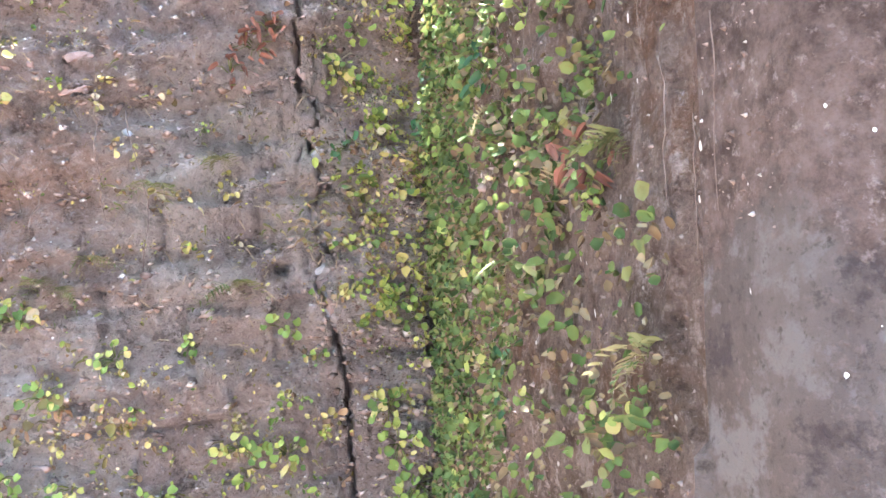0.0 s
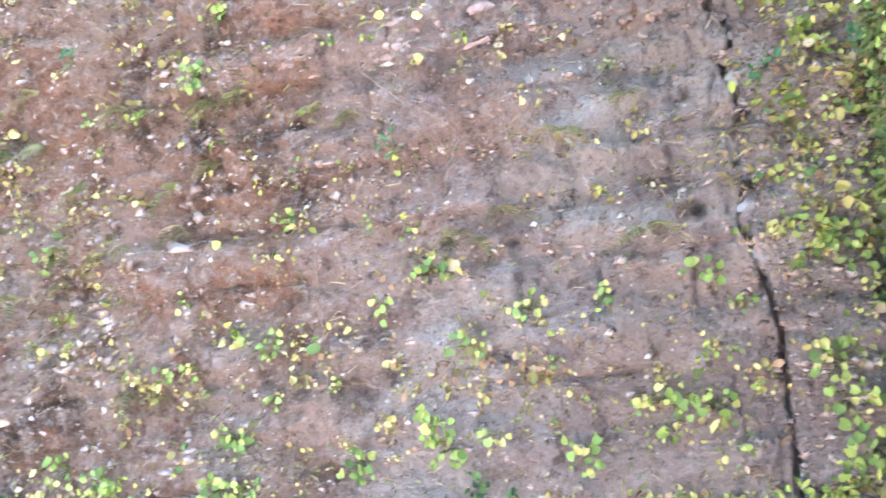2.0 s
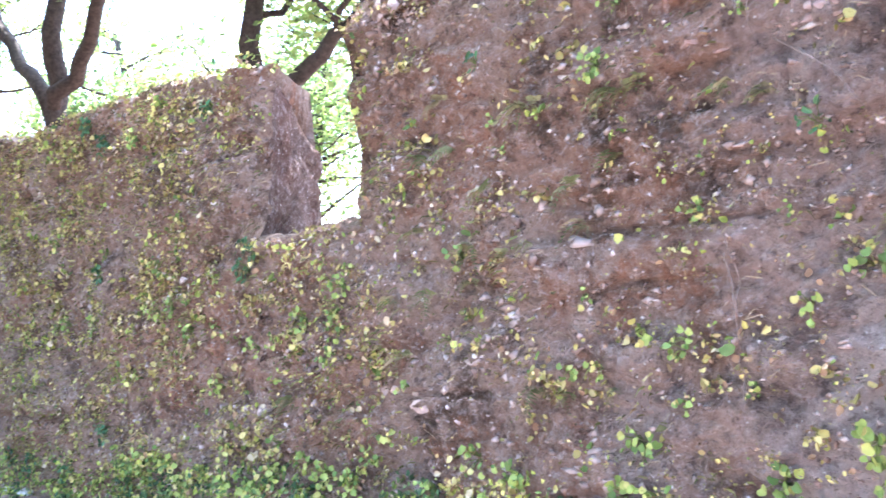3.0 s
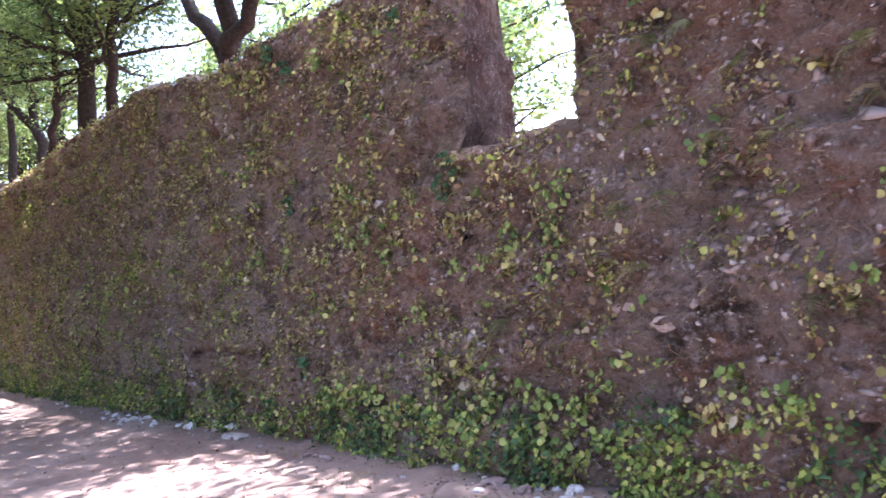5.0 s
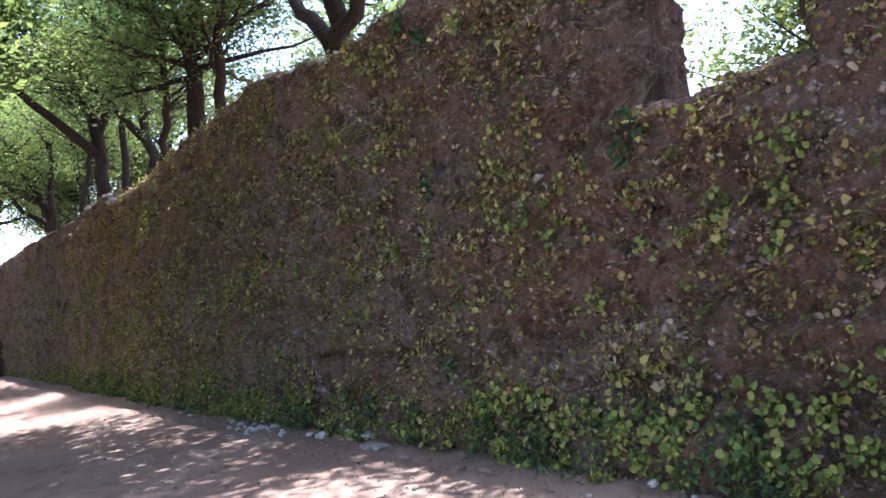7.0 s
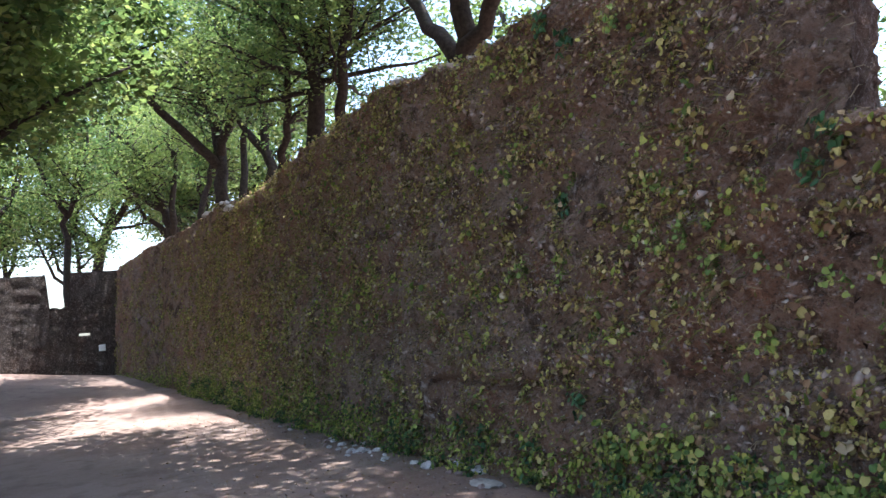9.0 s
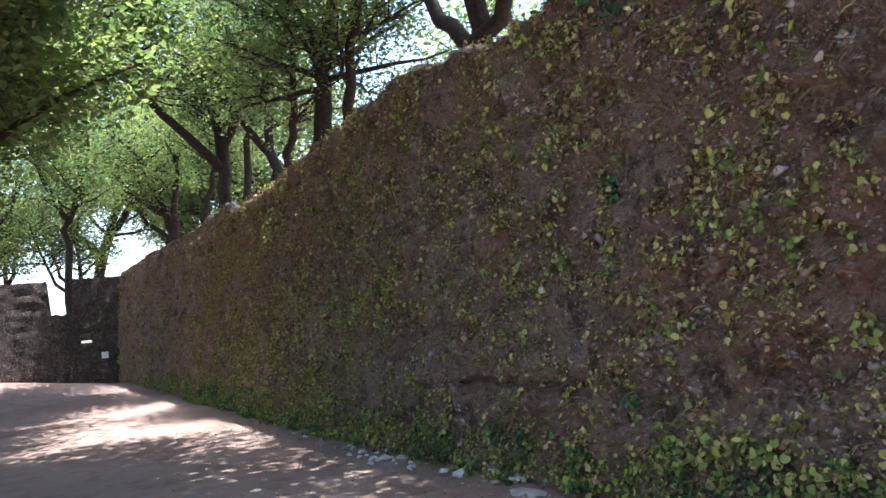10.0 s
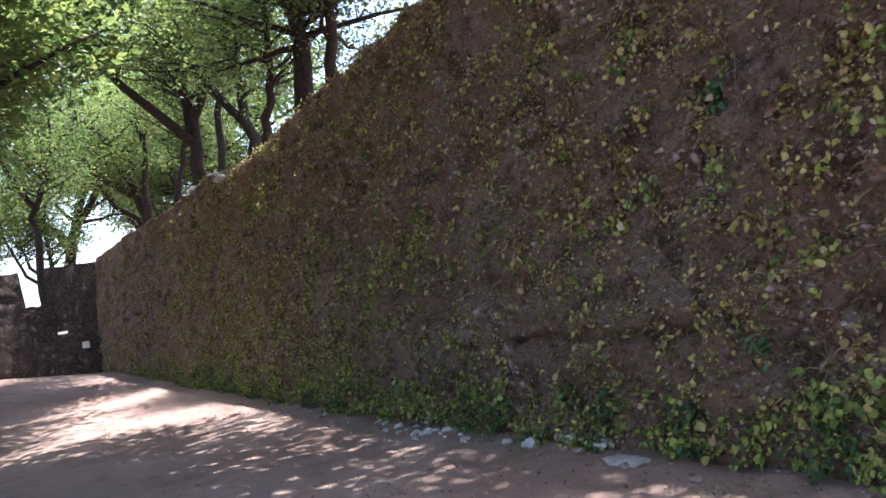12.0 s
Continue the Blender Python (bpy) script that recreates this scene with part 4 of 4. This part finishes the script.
for k in range(9000):
    x, z = 0.62 - 30 * crng.random() ** 1.6, crng.uniform(0.0, 5.0)
    if crng.random() < 0.25 + 0.6 * cover(x, z):
        grow(x, z, 1 + int(crng.expovariate(0.8)), 0.02, crng.uniform(0.010, 0.024), 0.1)
for k in range(2600):
    x = 0.5 - 30 * crng.random()
    if not SLIT_L < x < SLIT_R and noise.noise((x * 1.4, 90, 0)) > -0.1:
        p = face(x, top_z(x) - 0.03)
        p += Vector((0, 0.25 * crng.random(), 0.02 + 0.16 * crng.random()))
        (green if crng.random() < 0.5 else small).append(p)
        (green_size if len(green) > len(green_size) else small_size).append(crng.uniform(0.03, 0.07))
leaf_carpet("small_leaves", small, small_size, rs, M_SMALL_LEAF, None, "small yellowish and brown leaves covering the wall")
leaf_carpet("green_leaves", green, green_size, rs, M_GREEN_LEAF, None, "small green leaves growing over the wall")

# Thick growth along the foot of the wall.
foot, foot_size = [], []
for k in range(17000):
    x = 0.5 - 34 * crng.random() ** 1.2
    h = 0.62 + 0.35 * noise.noise((x * 0.9, 3, 9)) - (0.25 if -13.5 < x < -11.5 else 0)
    z = max(0.03, h * crng.random() ** 1.4)
    if noise.noise((x * 1.9, 8, z * 1.2)) + 0.5 * noise.noise((x * 5, 8, z * 4)) < 0.02:
        continue
    p = face(x, z, 0.02 + (0.22 * (1 - z / 1.2)) * crng.random())
    p.z = max(p.z, ground_z(p.x, p.y) + 0.02)
    foot.append(p), foot_size.append(crng.uniform(0.025, 0.07))
cut = [i for i, p in enumerate(foot) if noise.noise((p.x * 1.3, 17, p.z * 2.0)) + 0.4 * crng.random() > 0.22]
dark_set = set(cut)
leaf_carpet("foot_growth", [p for i, p in enumerate(foot) if i not in dark_set], [v for i, v in enumerate(foot_size) if i not in dark_set], rs, M_GREEN_LEAF, None, "bushy green growth along the foot of the wall")
leaf_carpet("foot_ivy", [foot[i] for i in cut], [foot_size[i] for i in cut], rs, M_IVY, None, "dark green ivy low on the wall")

# The side wall.
spots, sizes = [], []
dry, dry_size = [], []
for k in range(4400):
    u, z = 3.3 * crng.random() ** 1.2, crng.uniform(0.3, 4.4)
    n = noise.noise((u * 1.6, 50, z * 1.5)) + 0.6 * noise.noise((u * 5, 51, z * 5))
    if crng.random() > 0.85 - 0.2 * u + 0.6 * n:
        continue
    size = crng.lognormvariate(-3.35, 0.35)
    for m in range(1 + int(crng.expovariate(0.2))):
        pu, pz = u + crng.gauss(0, 0.06), z + crng.gauss(0, 0.06)
        if 0.02 < pu < 3.22:
            x, y, zz = side_point(pu, pz)
            p = (x - 0.008 - 0.06 * crng.random() ** 2, y, zz)
            if crng.random() < 0.22 + 0.1 * pu:
                dry.append(p), dry_size.append(min(0.05, size * 0.85))
            else:
                spots.append(p), sizes.append(min(0.06, size * crng.lognormvariate(0, 0.3)))
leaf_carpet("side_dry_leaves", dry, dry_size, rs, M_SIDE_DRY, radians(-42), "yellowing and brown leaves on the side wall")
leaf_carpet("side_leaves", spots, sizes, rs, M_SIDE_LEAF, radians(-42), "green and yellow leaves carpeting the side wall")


def blades(name, roots, lengths, mat, rng, label, width=0.004, lean=0.8, up=0.5):
    vs, fs = [], []
    for p, ln in zip(roots, lengths):
        w = rng.uniform(0, 6.283)
        d = Vector((math.cos(w) * lean, -abs(math.sin(w)) * lean, up + rng.uniform(-0.6, 0.5))).normalized()
        side = d.cross(Vector((0.2, 1, 0.1))).normalized() * width
        mid = p + d * ln * 0.55
        tip = p + d * ln + Vector((0, 0, -0.35 * ln))
        b = len(vs)
        vs += [p - side, p + side, mid + side * 0.8, mid - side * 0.8, tip]
        fs += [(b, b + 1, b + 2), (b, b + 2, b + 3), (b + 3, b + 2, b + 4)]
    return tagged(new(name, mesh_from(name, vs, fs, mat)), label, "grass", kind="stuff")


roots, lengths = [], []
for k in range(3400):
    x, z = 0.6 - 22 * crng.random() ** 1.5, crng.uniform(0.2, 4.6)
    if noise.noise((x * 1.2, 5, z * 1.2)) < 0.02 or z > (top_z(x) if not SLIT_L < x < SLIT_R else SILL):
        continue
    roots.append(face(x, z)), lengths.append(crng.uniform(0.05, 0.2))
for k in range(4200):
    x, z = -6 - 20 * crng.random(), crng.uniform(0.2, 4.6)
    if noise.noise((x * 1.2, 5, z * 1.2)) > -0.05 and z < top_z(x):
        roots.append(face(x, z)), lengths.append(crng.uniform(0.06, 0.2))
moss, moss_len = [], []
for k in range(42000):
    x, z = 0.3 - 30 * crng.random() ** 1.15, crng.uniform(0.1, 4.9)
    n = noise.noise((x * 0.9, 33, z * 1.0)) + 0.6 * noise.noise((x * 3.7, 34, z * 4.2))
    far = min(1.0, max(0.0, (-x - 2.5) / 5.0))
    if crng.random() < -0.05 + 0.5 * far + 0.8 * n and z < (top_z(x) if not SLIT_L < x < SLIT_R else SILL):
        if not is_bare(x, z):
            moss.append(face(x, z)), moss_len.append(crng.uniform(0.03, 0.10) * (1 + 0.4 * far))
blades("moss", moss, moss_len, M_MOSS, crng, "brown and olive moss and dead stalks matted on the wall", 0.007, 0.9, 0.0)
blades("dry_stems", roots, lengths, M_STRAW, crng, "thin dry grass stems hanging from the wall", 0.0025)


# ---- crumbling lumps on the wall ----
def crumbs(name, spots, sizes, mat, rs, label):
    oct_v = np.array([(1, 0, 0), (-1, 0, 0), (0, 1, 0), (0, -1, 0), (0, 0, 1), (0, 0, -1)], float)
    oct_f = np.array([(0, 2, 4), (2, 1, 4), (1, 3, 4), (3, 0, 4), (2, 0, 5), (1, 2, 5), (3, 1, 5), (0, 3, 5)])
    n = len(spots)
    v = oct_v[None] * rs.uniform(0.45, 1.3, (n, 6, 1)) * np.asarray(sizes)[:, None, None] + rs.normal(0, 0.3, (n, 6, 3)) * np.asarray(sizes)[:, None, None]
    v = v * (1.25, 0.55, 0.8) + np.asarray(spots)[:, None]
    f = oct_f[None] + (np.arange(n) * 6)[:, None, None]
    return tagged(new(name, quick_mesh(name, v.reshape(-1, 3), f.reshape(-1, 3), mat)), label, "rubble", kind="stuff")


spots, sizes = [], []
for k in range(48000):
    x, z = 0.62 - 16 * crng.random() ** 1.5, crng.uniform(0.1, 4.7)
    course = max(math.exp(-((z - c) / 0.06) ** 2) for c in COURSES)
    n = noise.noise((x * 1.5, 70, z * 1.8)) + 0.5 * noise.noise((x * 6, 71, z * 6))
    if crng.random() > 0.25 + 0.7 * n + 0.3 * course or z > (top_z(x) if not SLIT_L < x < SLIT_R else SILL):
        continue
    spots.append(face(x, z)), sizes.append(0.006 + 0.026 * crng.random() ** 3)
for k in range(16000):
    x, z = -4.5 - 15 * crng.random(), crng.uniform(0.1, 4.8)
    n = noise.noise((x * 1.5, 70, z * 1.8)) + 0.6 * noise.noise((x * 5, 71, z * 5))
    if crng.random() < 0.3 + 0.9 * n and z < (top_z(x) if not SLIT_L < x < SLIT_R else SILL):
        spots.append(face(x, z)), sizes.append(0.008 + 0.03 * crng.random() ** 2.5)
# Clusters of larger lumps where the face has broken up.
for k in range(26000):
    x, z = -3.2 - 19 * crng.random() ** 1.1, crng.uniform(0.15, 4.8)
    n = noise.noise((x * 1.1, 75, z * 1.5)) + 0.6 * noise.noise((x * 4, 76, z * 4.5))
    if n > 0.22 and crng.random() < n and z < (top_z(x) if not SLIT_L < x < SLIT_R else SILL):
        spots.append(face(x, z, -0.008)), sizes.append(0.02 + 0.045 * crng.random() ** 2)
crumbs("wall_crumbs", spots, sizes, M_CRUMB, rs, "crumbling grey and brown lumps on the wall face")
spots, sizes = [], []
for k in range(8000):
    u, z = 3.58 * crng.random(), crng.uniform(0.5, 4.2)
    if noise.noise((u * 3, 72, z * 3)) > -0.25 and (u < 3.3 or z > 2.0):
        spots.append(side_point(u, z)), sizes.append((0.004 + 0.016 * crng.random() ** 3) * (1.0 if u < 2.2 else 0.5))
crumbs("side_wall_crumbs", spots, sizes, M_CRUMB, rs, "crumbling brown lumps on the side wall")


# ---- roots hanging on the wall ----
def hanging_root(x, z, length, sway, rng):
    pts = []
    for i in range(13):
        u = i / 12
        px = x + sway * math.sin(u * 2.2) + 0.025 * noise.noise((x * 9, u * 4, z))
        pz = z - length * u
        pts.append(face(px, pz, 0.03 + 0.03 * rng.random()))
    vs, fs = [], []
    tube(vs, fs, [p - pts[0] for p in pts], [0.004 * (1 - 0.5 * i / 12) for i in range(13)], 5)
    ob = new("root", mesh_from("root", vs, fs, M_ROOT, True))
    ob.location = pts[0]
    return tagged(ob, "thin pale dry root hanging down the wall", "root", "roots on the wall")


root_rng = random.Random(14)
for u, z, ln in ((3.22, 2.45, 0.35), (3.3, 2.3, 0.3), (3.38, 2.5, 0.42), (3.12, 2.9, 0.4)):
    pts = [Vector(side_point(u + 0.012 * noise.noise((u * 7, i * 0.7, z)), z - ln * i / 10)) - Vector((0.012, 0, 0)) for i in range(11)]
    vs, fs = [], []
    tube(vs, fs, [p - pts[0] for p in pts], [0.002 * (1 - 0.05 * i) for i in range(11)], 5)
    ob = new("root", mesh_from("root", vs, fs, M_ROOT, True))
    ob.location = pts[0]
    tagged(ob, "thin pale dry root hanging down the wall", "root", "roots on the wall")

for x, z, ln, sway in ((-1.18, 3.1, 0.7, 0.0), (-1.05, 3.05, 0.95, 0.12), (-2.2, 3.75, 0.8, 0.03), (-2.05, 3.1, 0.75, 0.42), (-1.45, 2.62, 0.45, -0.14), (-2.38, 2.1, 0.8, 0.04),
                       (-0.4, 3.3, 0.3, 0.05), (-10.2, 4.3, 1.0, 0.05), (-10.4, 3.4, 1.2, 0.15), (-8.6, 3.7, 0.7, 0.03), (-9.75, 3.05, 1.0, 0.1), (-7.6, 4.1, 0.45, 0.1), (-2.4, 2.0, 1.0, 0.05), (-9.4, 4.1, 0.6, -0.2)):
    hanging_root(x, z, ln, sway, root_rng)


# ---- stones ----
def stone_mesh(seed, mat, flat=0.6):
    rng = random.Random(seed)
    bm = bmesh.new()
    bmesh.ops.create_icosphere(bm, subdivisions=2, radius=0.5)
    for v in bm.verts:
        n = v.co.normalized()
        k = 0.78 + 0.35 * noise.noise(n * 1.4 + Vector((seed * 3.1, 0, 0))) + 0.12 * noise.noise(n * 4 + Vector((seed, 2, 0)))
        v.co = Vector((n.x * 0.5 * k * 1.25, n.y * 0.5 * k, n.z * 0.5 * k * flat))
        v.co.z = max(v.co.z, -0.16)
    me = bpy.data.meshes.new("stone")
    bm.to_mesh(me)
    bm.free()
    me.materials.append(mat)
    return me


PALE = [stone_mesh(s, M_STONE) for s in range(4)]
BROWN = [stone_mesh(s, M_BRICK) for s in range(4, 8)]
GREY = [stone_mesh(s, plain_material("grey_crack_stone", (0.17, 0.145, 0.135), (0.32, 0.285, 0.27), 14.0), 0.8) for s in (21, 22)]
EXPOSED = [stone_mesh(s, M_EXPOSED) for s in (9, 10)]
stone_rng = random.Random(17)


def stone(x, y, size, meshes, label, group):
    ob = new("stone", stone_rng.choice(meshes))
    ob.location = (x, y, ground_z(x, y) + 0.12 * size)
    ob.rotation_euler = (stone_rng.gauss(0, 0.1), stone_rng.gauss(0, 0.1), stone_rng.uniform(0, 6.28))
    ob.scale = (size, size, size)
    return tagged(ob, label, "stone", group)


for k in range(16):
    stone(-14.8 + stone_rng.gauss(0, 0.34), 4.5 + stone_rng.gauss(0, 0.13), stone_rng.uniform(0.05, 0.15), PALE, "pale broken stone in a heap beside the wall", "rubble heap")
for x, y, s in ((-12.4, 4.6, 0.22), (-12.9, 4.62, 0.12), (-12.1, 4.85, 0.2), (-11.6, 4.86, 0.22), (-13.6, 4.5, 0.12)):
    stone(x, y, s, PALE, "pale stone lying at the foot of the wall", "stones at the wall")
for k in range(22):
    stone(-6.1 + stone_rng.gauss(0, 0.5), 4.82 + stone_rng.gauss(0, 0.12), stone_rng.uniform(0.04, 0.17), PALE if k % 3 else BROWN, "grey rubble stone at the foot of the wall", "rubble under the opening")
for k in range(60):
    x = -5.0 - 14 * stone_rng.random()
    stone(x, float(np.interp(x, PLAN_X, PLAN_Y)) - 0.25 - 0.35 * stone_rng.random(), stone_rng.uniform(0.03, 0.12), BROWN if k % 4 else PALE, "small broken laterite lump on the earth", "stones at the wall")
slab = new("stone_slab", stone_mesh(40, plain_material("grey_slab", (0.20, 0.175, 0.16), (0.36, 0.33, 0.31), 11.0), 0.14))
slab.location, slab.scale, slab.rotation_euler = (-10.95, 4.62, ground_z(-10.95, 4.62) + 0.025), (0.52, 0.28, 0.5), (0.03, 0.05, 0.2)
tagged(slab, "flat grey stone slab lying on the earth", "stone")
for k in range(19):
    z = 1.72 + 0.045 * k if k < 10 else (2.25 + 0.12 * (k - 10))
    x = float(np.interp(z, CRACK_Z, CRACK_X)) + 0.02
    p = face(x + 0.04, z)
    ob = new("stone", GREY[k % 2] if k % 3 else BROWN[k % 4])
    ob.location = (x + 0.012 * math.sin(5.0 * k), p.y + 0.045, z)
    ob.rotation_euler = (1.2, 0.4 * k, 0.3)
    ob.scale = [0.06 + 0.025 * (k % 4)] * 3
    tagged(ob, "loose lump wedged in the wall's crack", "stone", "lumps in the crack")

# Loose stones on the top of the wall.
for k in range(70):
    x = stone_rng.choice((-12.2 + stone_rng.gauss(0, 0.7), -28.0 + stone_rng.gauss(0, 1.2), -7.5 - 14 * stone_rng.random()))
    f = face(x, top_z(x))
    size = stone_rng.uniform(0.06, 0.2) * (1.5 if x < -20 else 1)
    ob = new("stone", (PALE if k % 3 == 0 else BROWN)[k % 4])
    ob.location = (x, f.y + 0.05 + 0.2 * stone_rng.random(), f.z + 0.02)
    ob.rotation_euler = (0, 0, stone_rng.uniform(0, 6.28))
    ob.scale = (size, size, size)
    tagged(ob, "loose broken stone on the ragged wall top", "stone", "loose stones on the wall top")

# More rubble, in pale colours that stand for sunlight on the wall top.
for k in range(64):
    x = stone_rng.uniform(-30.5, -23.5) if k % 2 else stone_rng.uniform(-14.2, -11.0)
    f = face(x, top_z(x))
    size = stone_rng.uniform(0.12, 0.34) * (1.3 if x < -20 else 0.8)
    ob = new("stone", PALE[k % 4] if k % 3 else EXPOSED[k % 2])
    ob.location = (x, f.y + 0.04 + 0.3 * stone_rng.random(), f.z + 0.04)
    ob.rotation_euler = (stone_rng.gauss(0, 0.3), stone_rng.gauss(0, 0.3), stone_rng.uniform(0, 6.28))
    ob.scale = (size, size, size * 0.8)
    tagged(ob, "rubble stone on the broken wall top, pale to stand for sunlight", "stone", "loose stones on the wall top")

# A bare patch of paler blocks under the opening.
for k, (x, z, w) in enumerate(((-5.42, 1.26, 0.2), (-5.2, 1.25, 0.2), (-5.0, 1.22, 0.17), (-5.62, 1.2, 0.15), (-4.8, 1.15, 0.16), (-5.3, 1.12, 0.14))):
    ob = child("block", EXPOSED[k % 2], wall_north_3 if x < SLIT_R else wall_north_2)
    ob.location = face(x, z) + Vector((0, 0.03, 0))
    ob.rotation_euler = (1.45, 0.05 * k, 0.1)
    ob.scale = (w * 1.1, w * 0.75, w * 0.65)

# Blocks that stand out along the upper course.
lump_rng = random.Random(61)
for k in range(54):
    x, z = -3.2 + 3.15 * lump_rng.random(), 3.12 + abs(lump_rng.gauss(0, 0.09))
    ob = child("block", BROWN[k % 4], wall_north_2)
    ob.location = face(x, z) + Vector((0, 0.02, 0))
    ob.rotation_euler = (lump_rng.gauss(1.4, 0.2), lump_rng.gauss(0, 0.25), lump_rng.gauss(0, 0.2))
    w = lump_rng.uniform(0.05, 0.14)
    ob.scale = (w, w * 0.6, w * 0.7)

# ---- litter and grass on the earth ----
spots, sizes = [], []
for k in range(1900):
    x = 0.0 - 24 * crng.random()
    y = float(np.interp(x, PLAN_X, PLAN_Y)) - 0.15 - 3.4 * crng.random() ** 2.0
    spots.append((x, y, ground_z(x, y) + 0.012)), sizes.append(crng.uniform(0.015, 0.05))
lit = leaf_carpet("leaf_litter", np.zeros((len(spots), 3)), sizes, rs, M_LITTER, None, "brown fallen leaves scattered on the earth")
co = np.empty(len(lit.data.vertices) * 3, np.float32)
lit.data.vertices.foreach_get("co", co)
co = co.reshape(len(spots), -1, 3)
co = np.stack([co[..., 0], co[..., 2], -co[..., 1] * 0.5], -1) + np.array(spots)[:, None]
lit.data.vertices.foreach_set("co", co.astype(np.float32).ravel())
lit.data.update()
spots, sizes = [], []
for k in range(4200):
    x = 0.0 - 22 * crng.random()
    y = float(np.interp(x, PLAN_X, PLAN_Y)) - 0.1 - 2.6 * crng.random() ** 1.8
    spots.append((x, y, ground_z(x, y) + 0.003)), sizes.append(0.004 + 0.024 * crng.random() ** 4)
crumbs("gravel", spots, sizes, M_CRUMB, rs, "small pebbles and crumbs of stone on the earth")
roots, lengths = [], []
for k in range(2600):
    x = -4.0 - 12 * crng.random()
    y = float(np.interp(x, PLAN_X, PLAN_Y)) - 0.2 - 0.9 * crng.random()
    if noise.noise((x * 1.1, y * 1.6, 3)) < 0.1:
        continue
    roots.append(Vector((x, y, ground_z(x, y)))), lengths.append(crng.uniform(0.03, 0.09))
blades("grass", roots, lengths, M_GRASS, crng, "short thin grass at the edge of the path", 0.005, 0.5, 1.1)

# ---- white spots on the side wall ----
flake_rng = random.Random(44)
vs, fs = [], []
for k in range(70):
    u, z = flake_rng.uniform(1.5, 3.5), flake_rng.uniform(1.2, 3.2)
    p = Vector(side_point(u, z)) - Vector((0.012, 0, 0))
    s, b, n = flake_rng.uniform(0.004, 0.012), len(vs), 7
    vs += [p + Vector((0.002 * math.cos(i), s * math.cos(6.283 * i / n) * 1.1, s * math.sin(6.283 * i / n) * flake_rng.uniform(0.8, 1.6))) for i in range(n)]
    fs.append(tuple(range(b, b + n)))
for k in range(34):
    w, z = flake_rng.random() ** 1.5, flake_rng.uniform(1.3, 3.0)
    p = Vector((1.02 + 0.88 * w, 1.62 - 0.44 * w, z))
    s, b, n = flake_rng.uniform(0.0015, 0.005), len(vs), 7
    vs += [p + Vector((0.88 * c, -0.46 * c, s * math.sin(6.283 * i / n) * flake_rng.uniform(0.8, 1.5))) for i in range(n) for c in (s * math.cos(6.283 * i / n),)]
    fs.append(tuple(range(b, b + n)))
tagged(new("lichen_spots", mesh_from("lichen_spots", vs, fs, M_LICHEN)), "small white lichen spots on the side wall", "lichen", kind="stuff")

# ---- board on the far wall ----
bm = bmesh.new()
bmesh.ops.create_cube(bm, size=1.0)
bmesh.ops.scale(bm, vec=(0.03, 0.28, 0.28), verts=bm.verts)
bmesh.ops.bevel(bm, geom=bm.edges[:], offset=0.006, segments=1, affect="EDGES")
me = bpy.data.meshes.new("notice_board")
bm.to_mesh(me)
bm.free()
me.materials.append(M_SIGN)
board = new("notice_board", me)
board.location = (-44.98, 2.22, 1.82)
tagged(board, "small square white notice board on the dark wall", "sign")
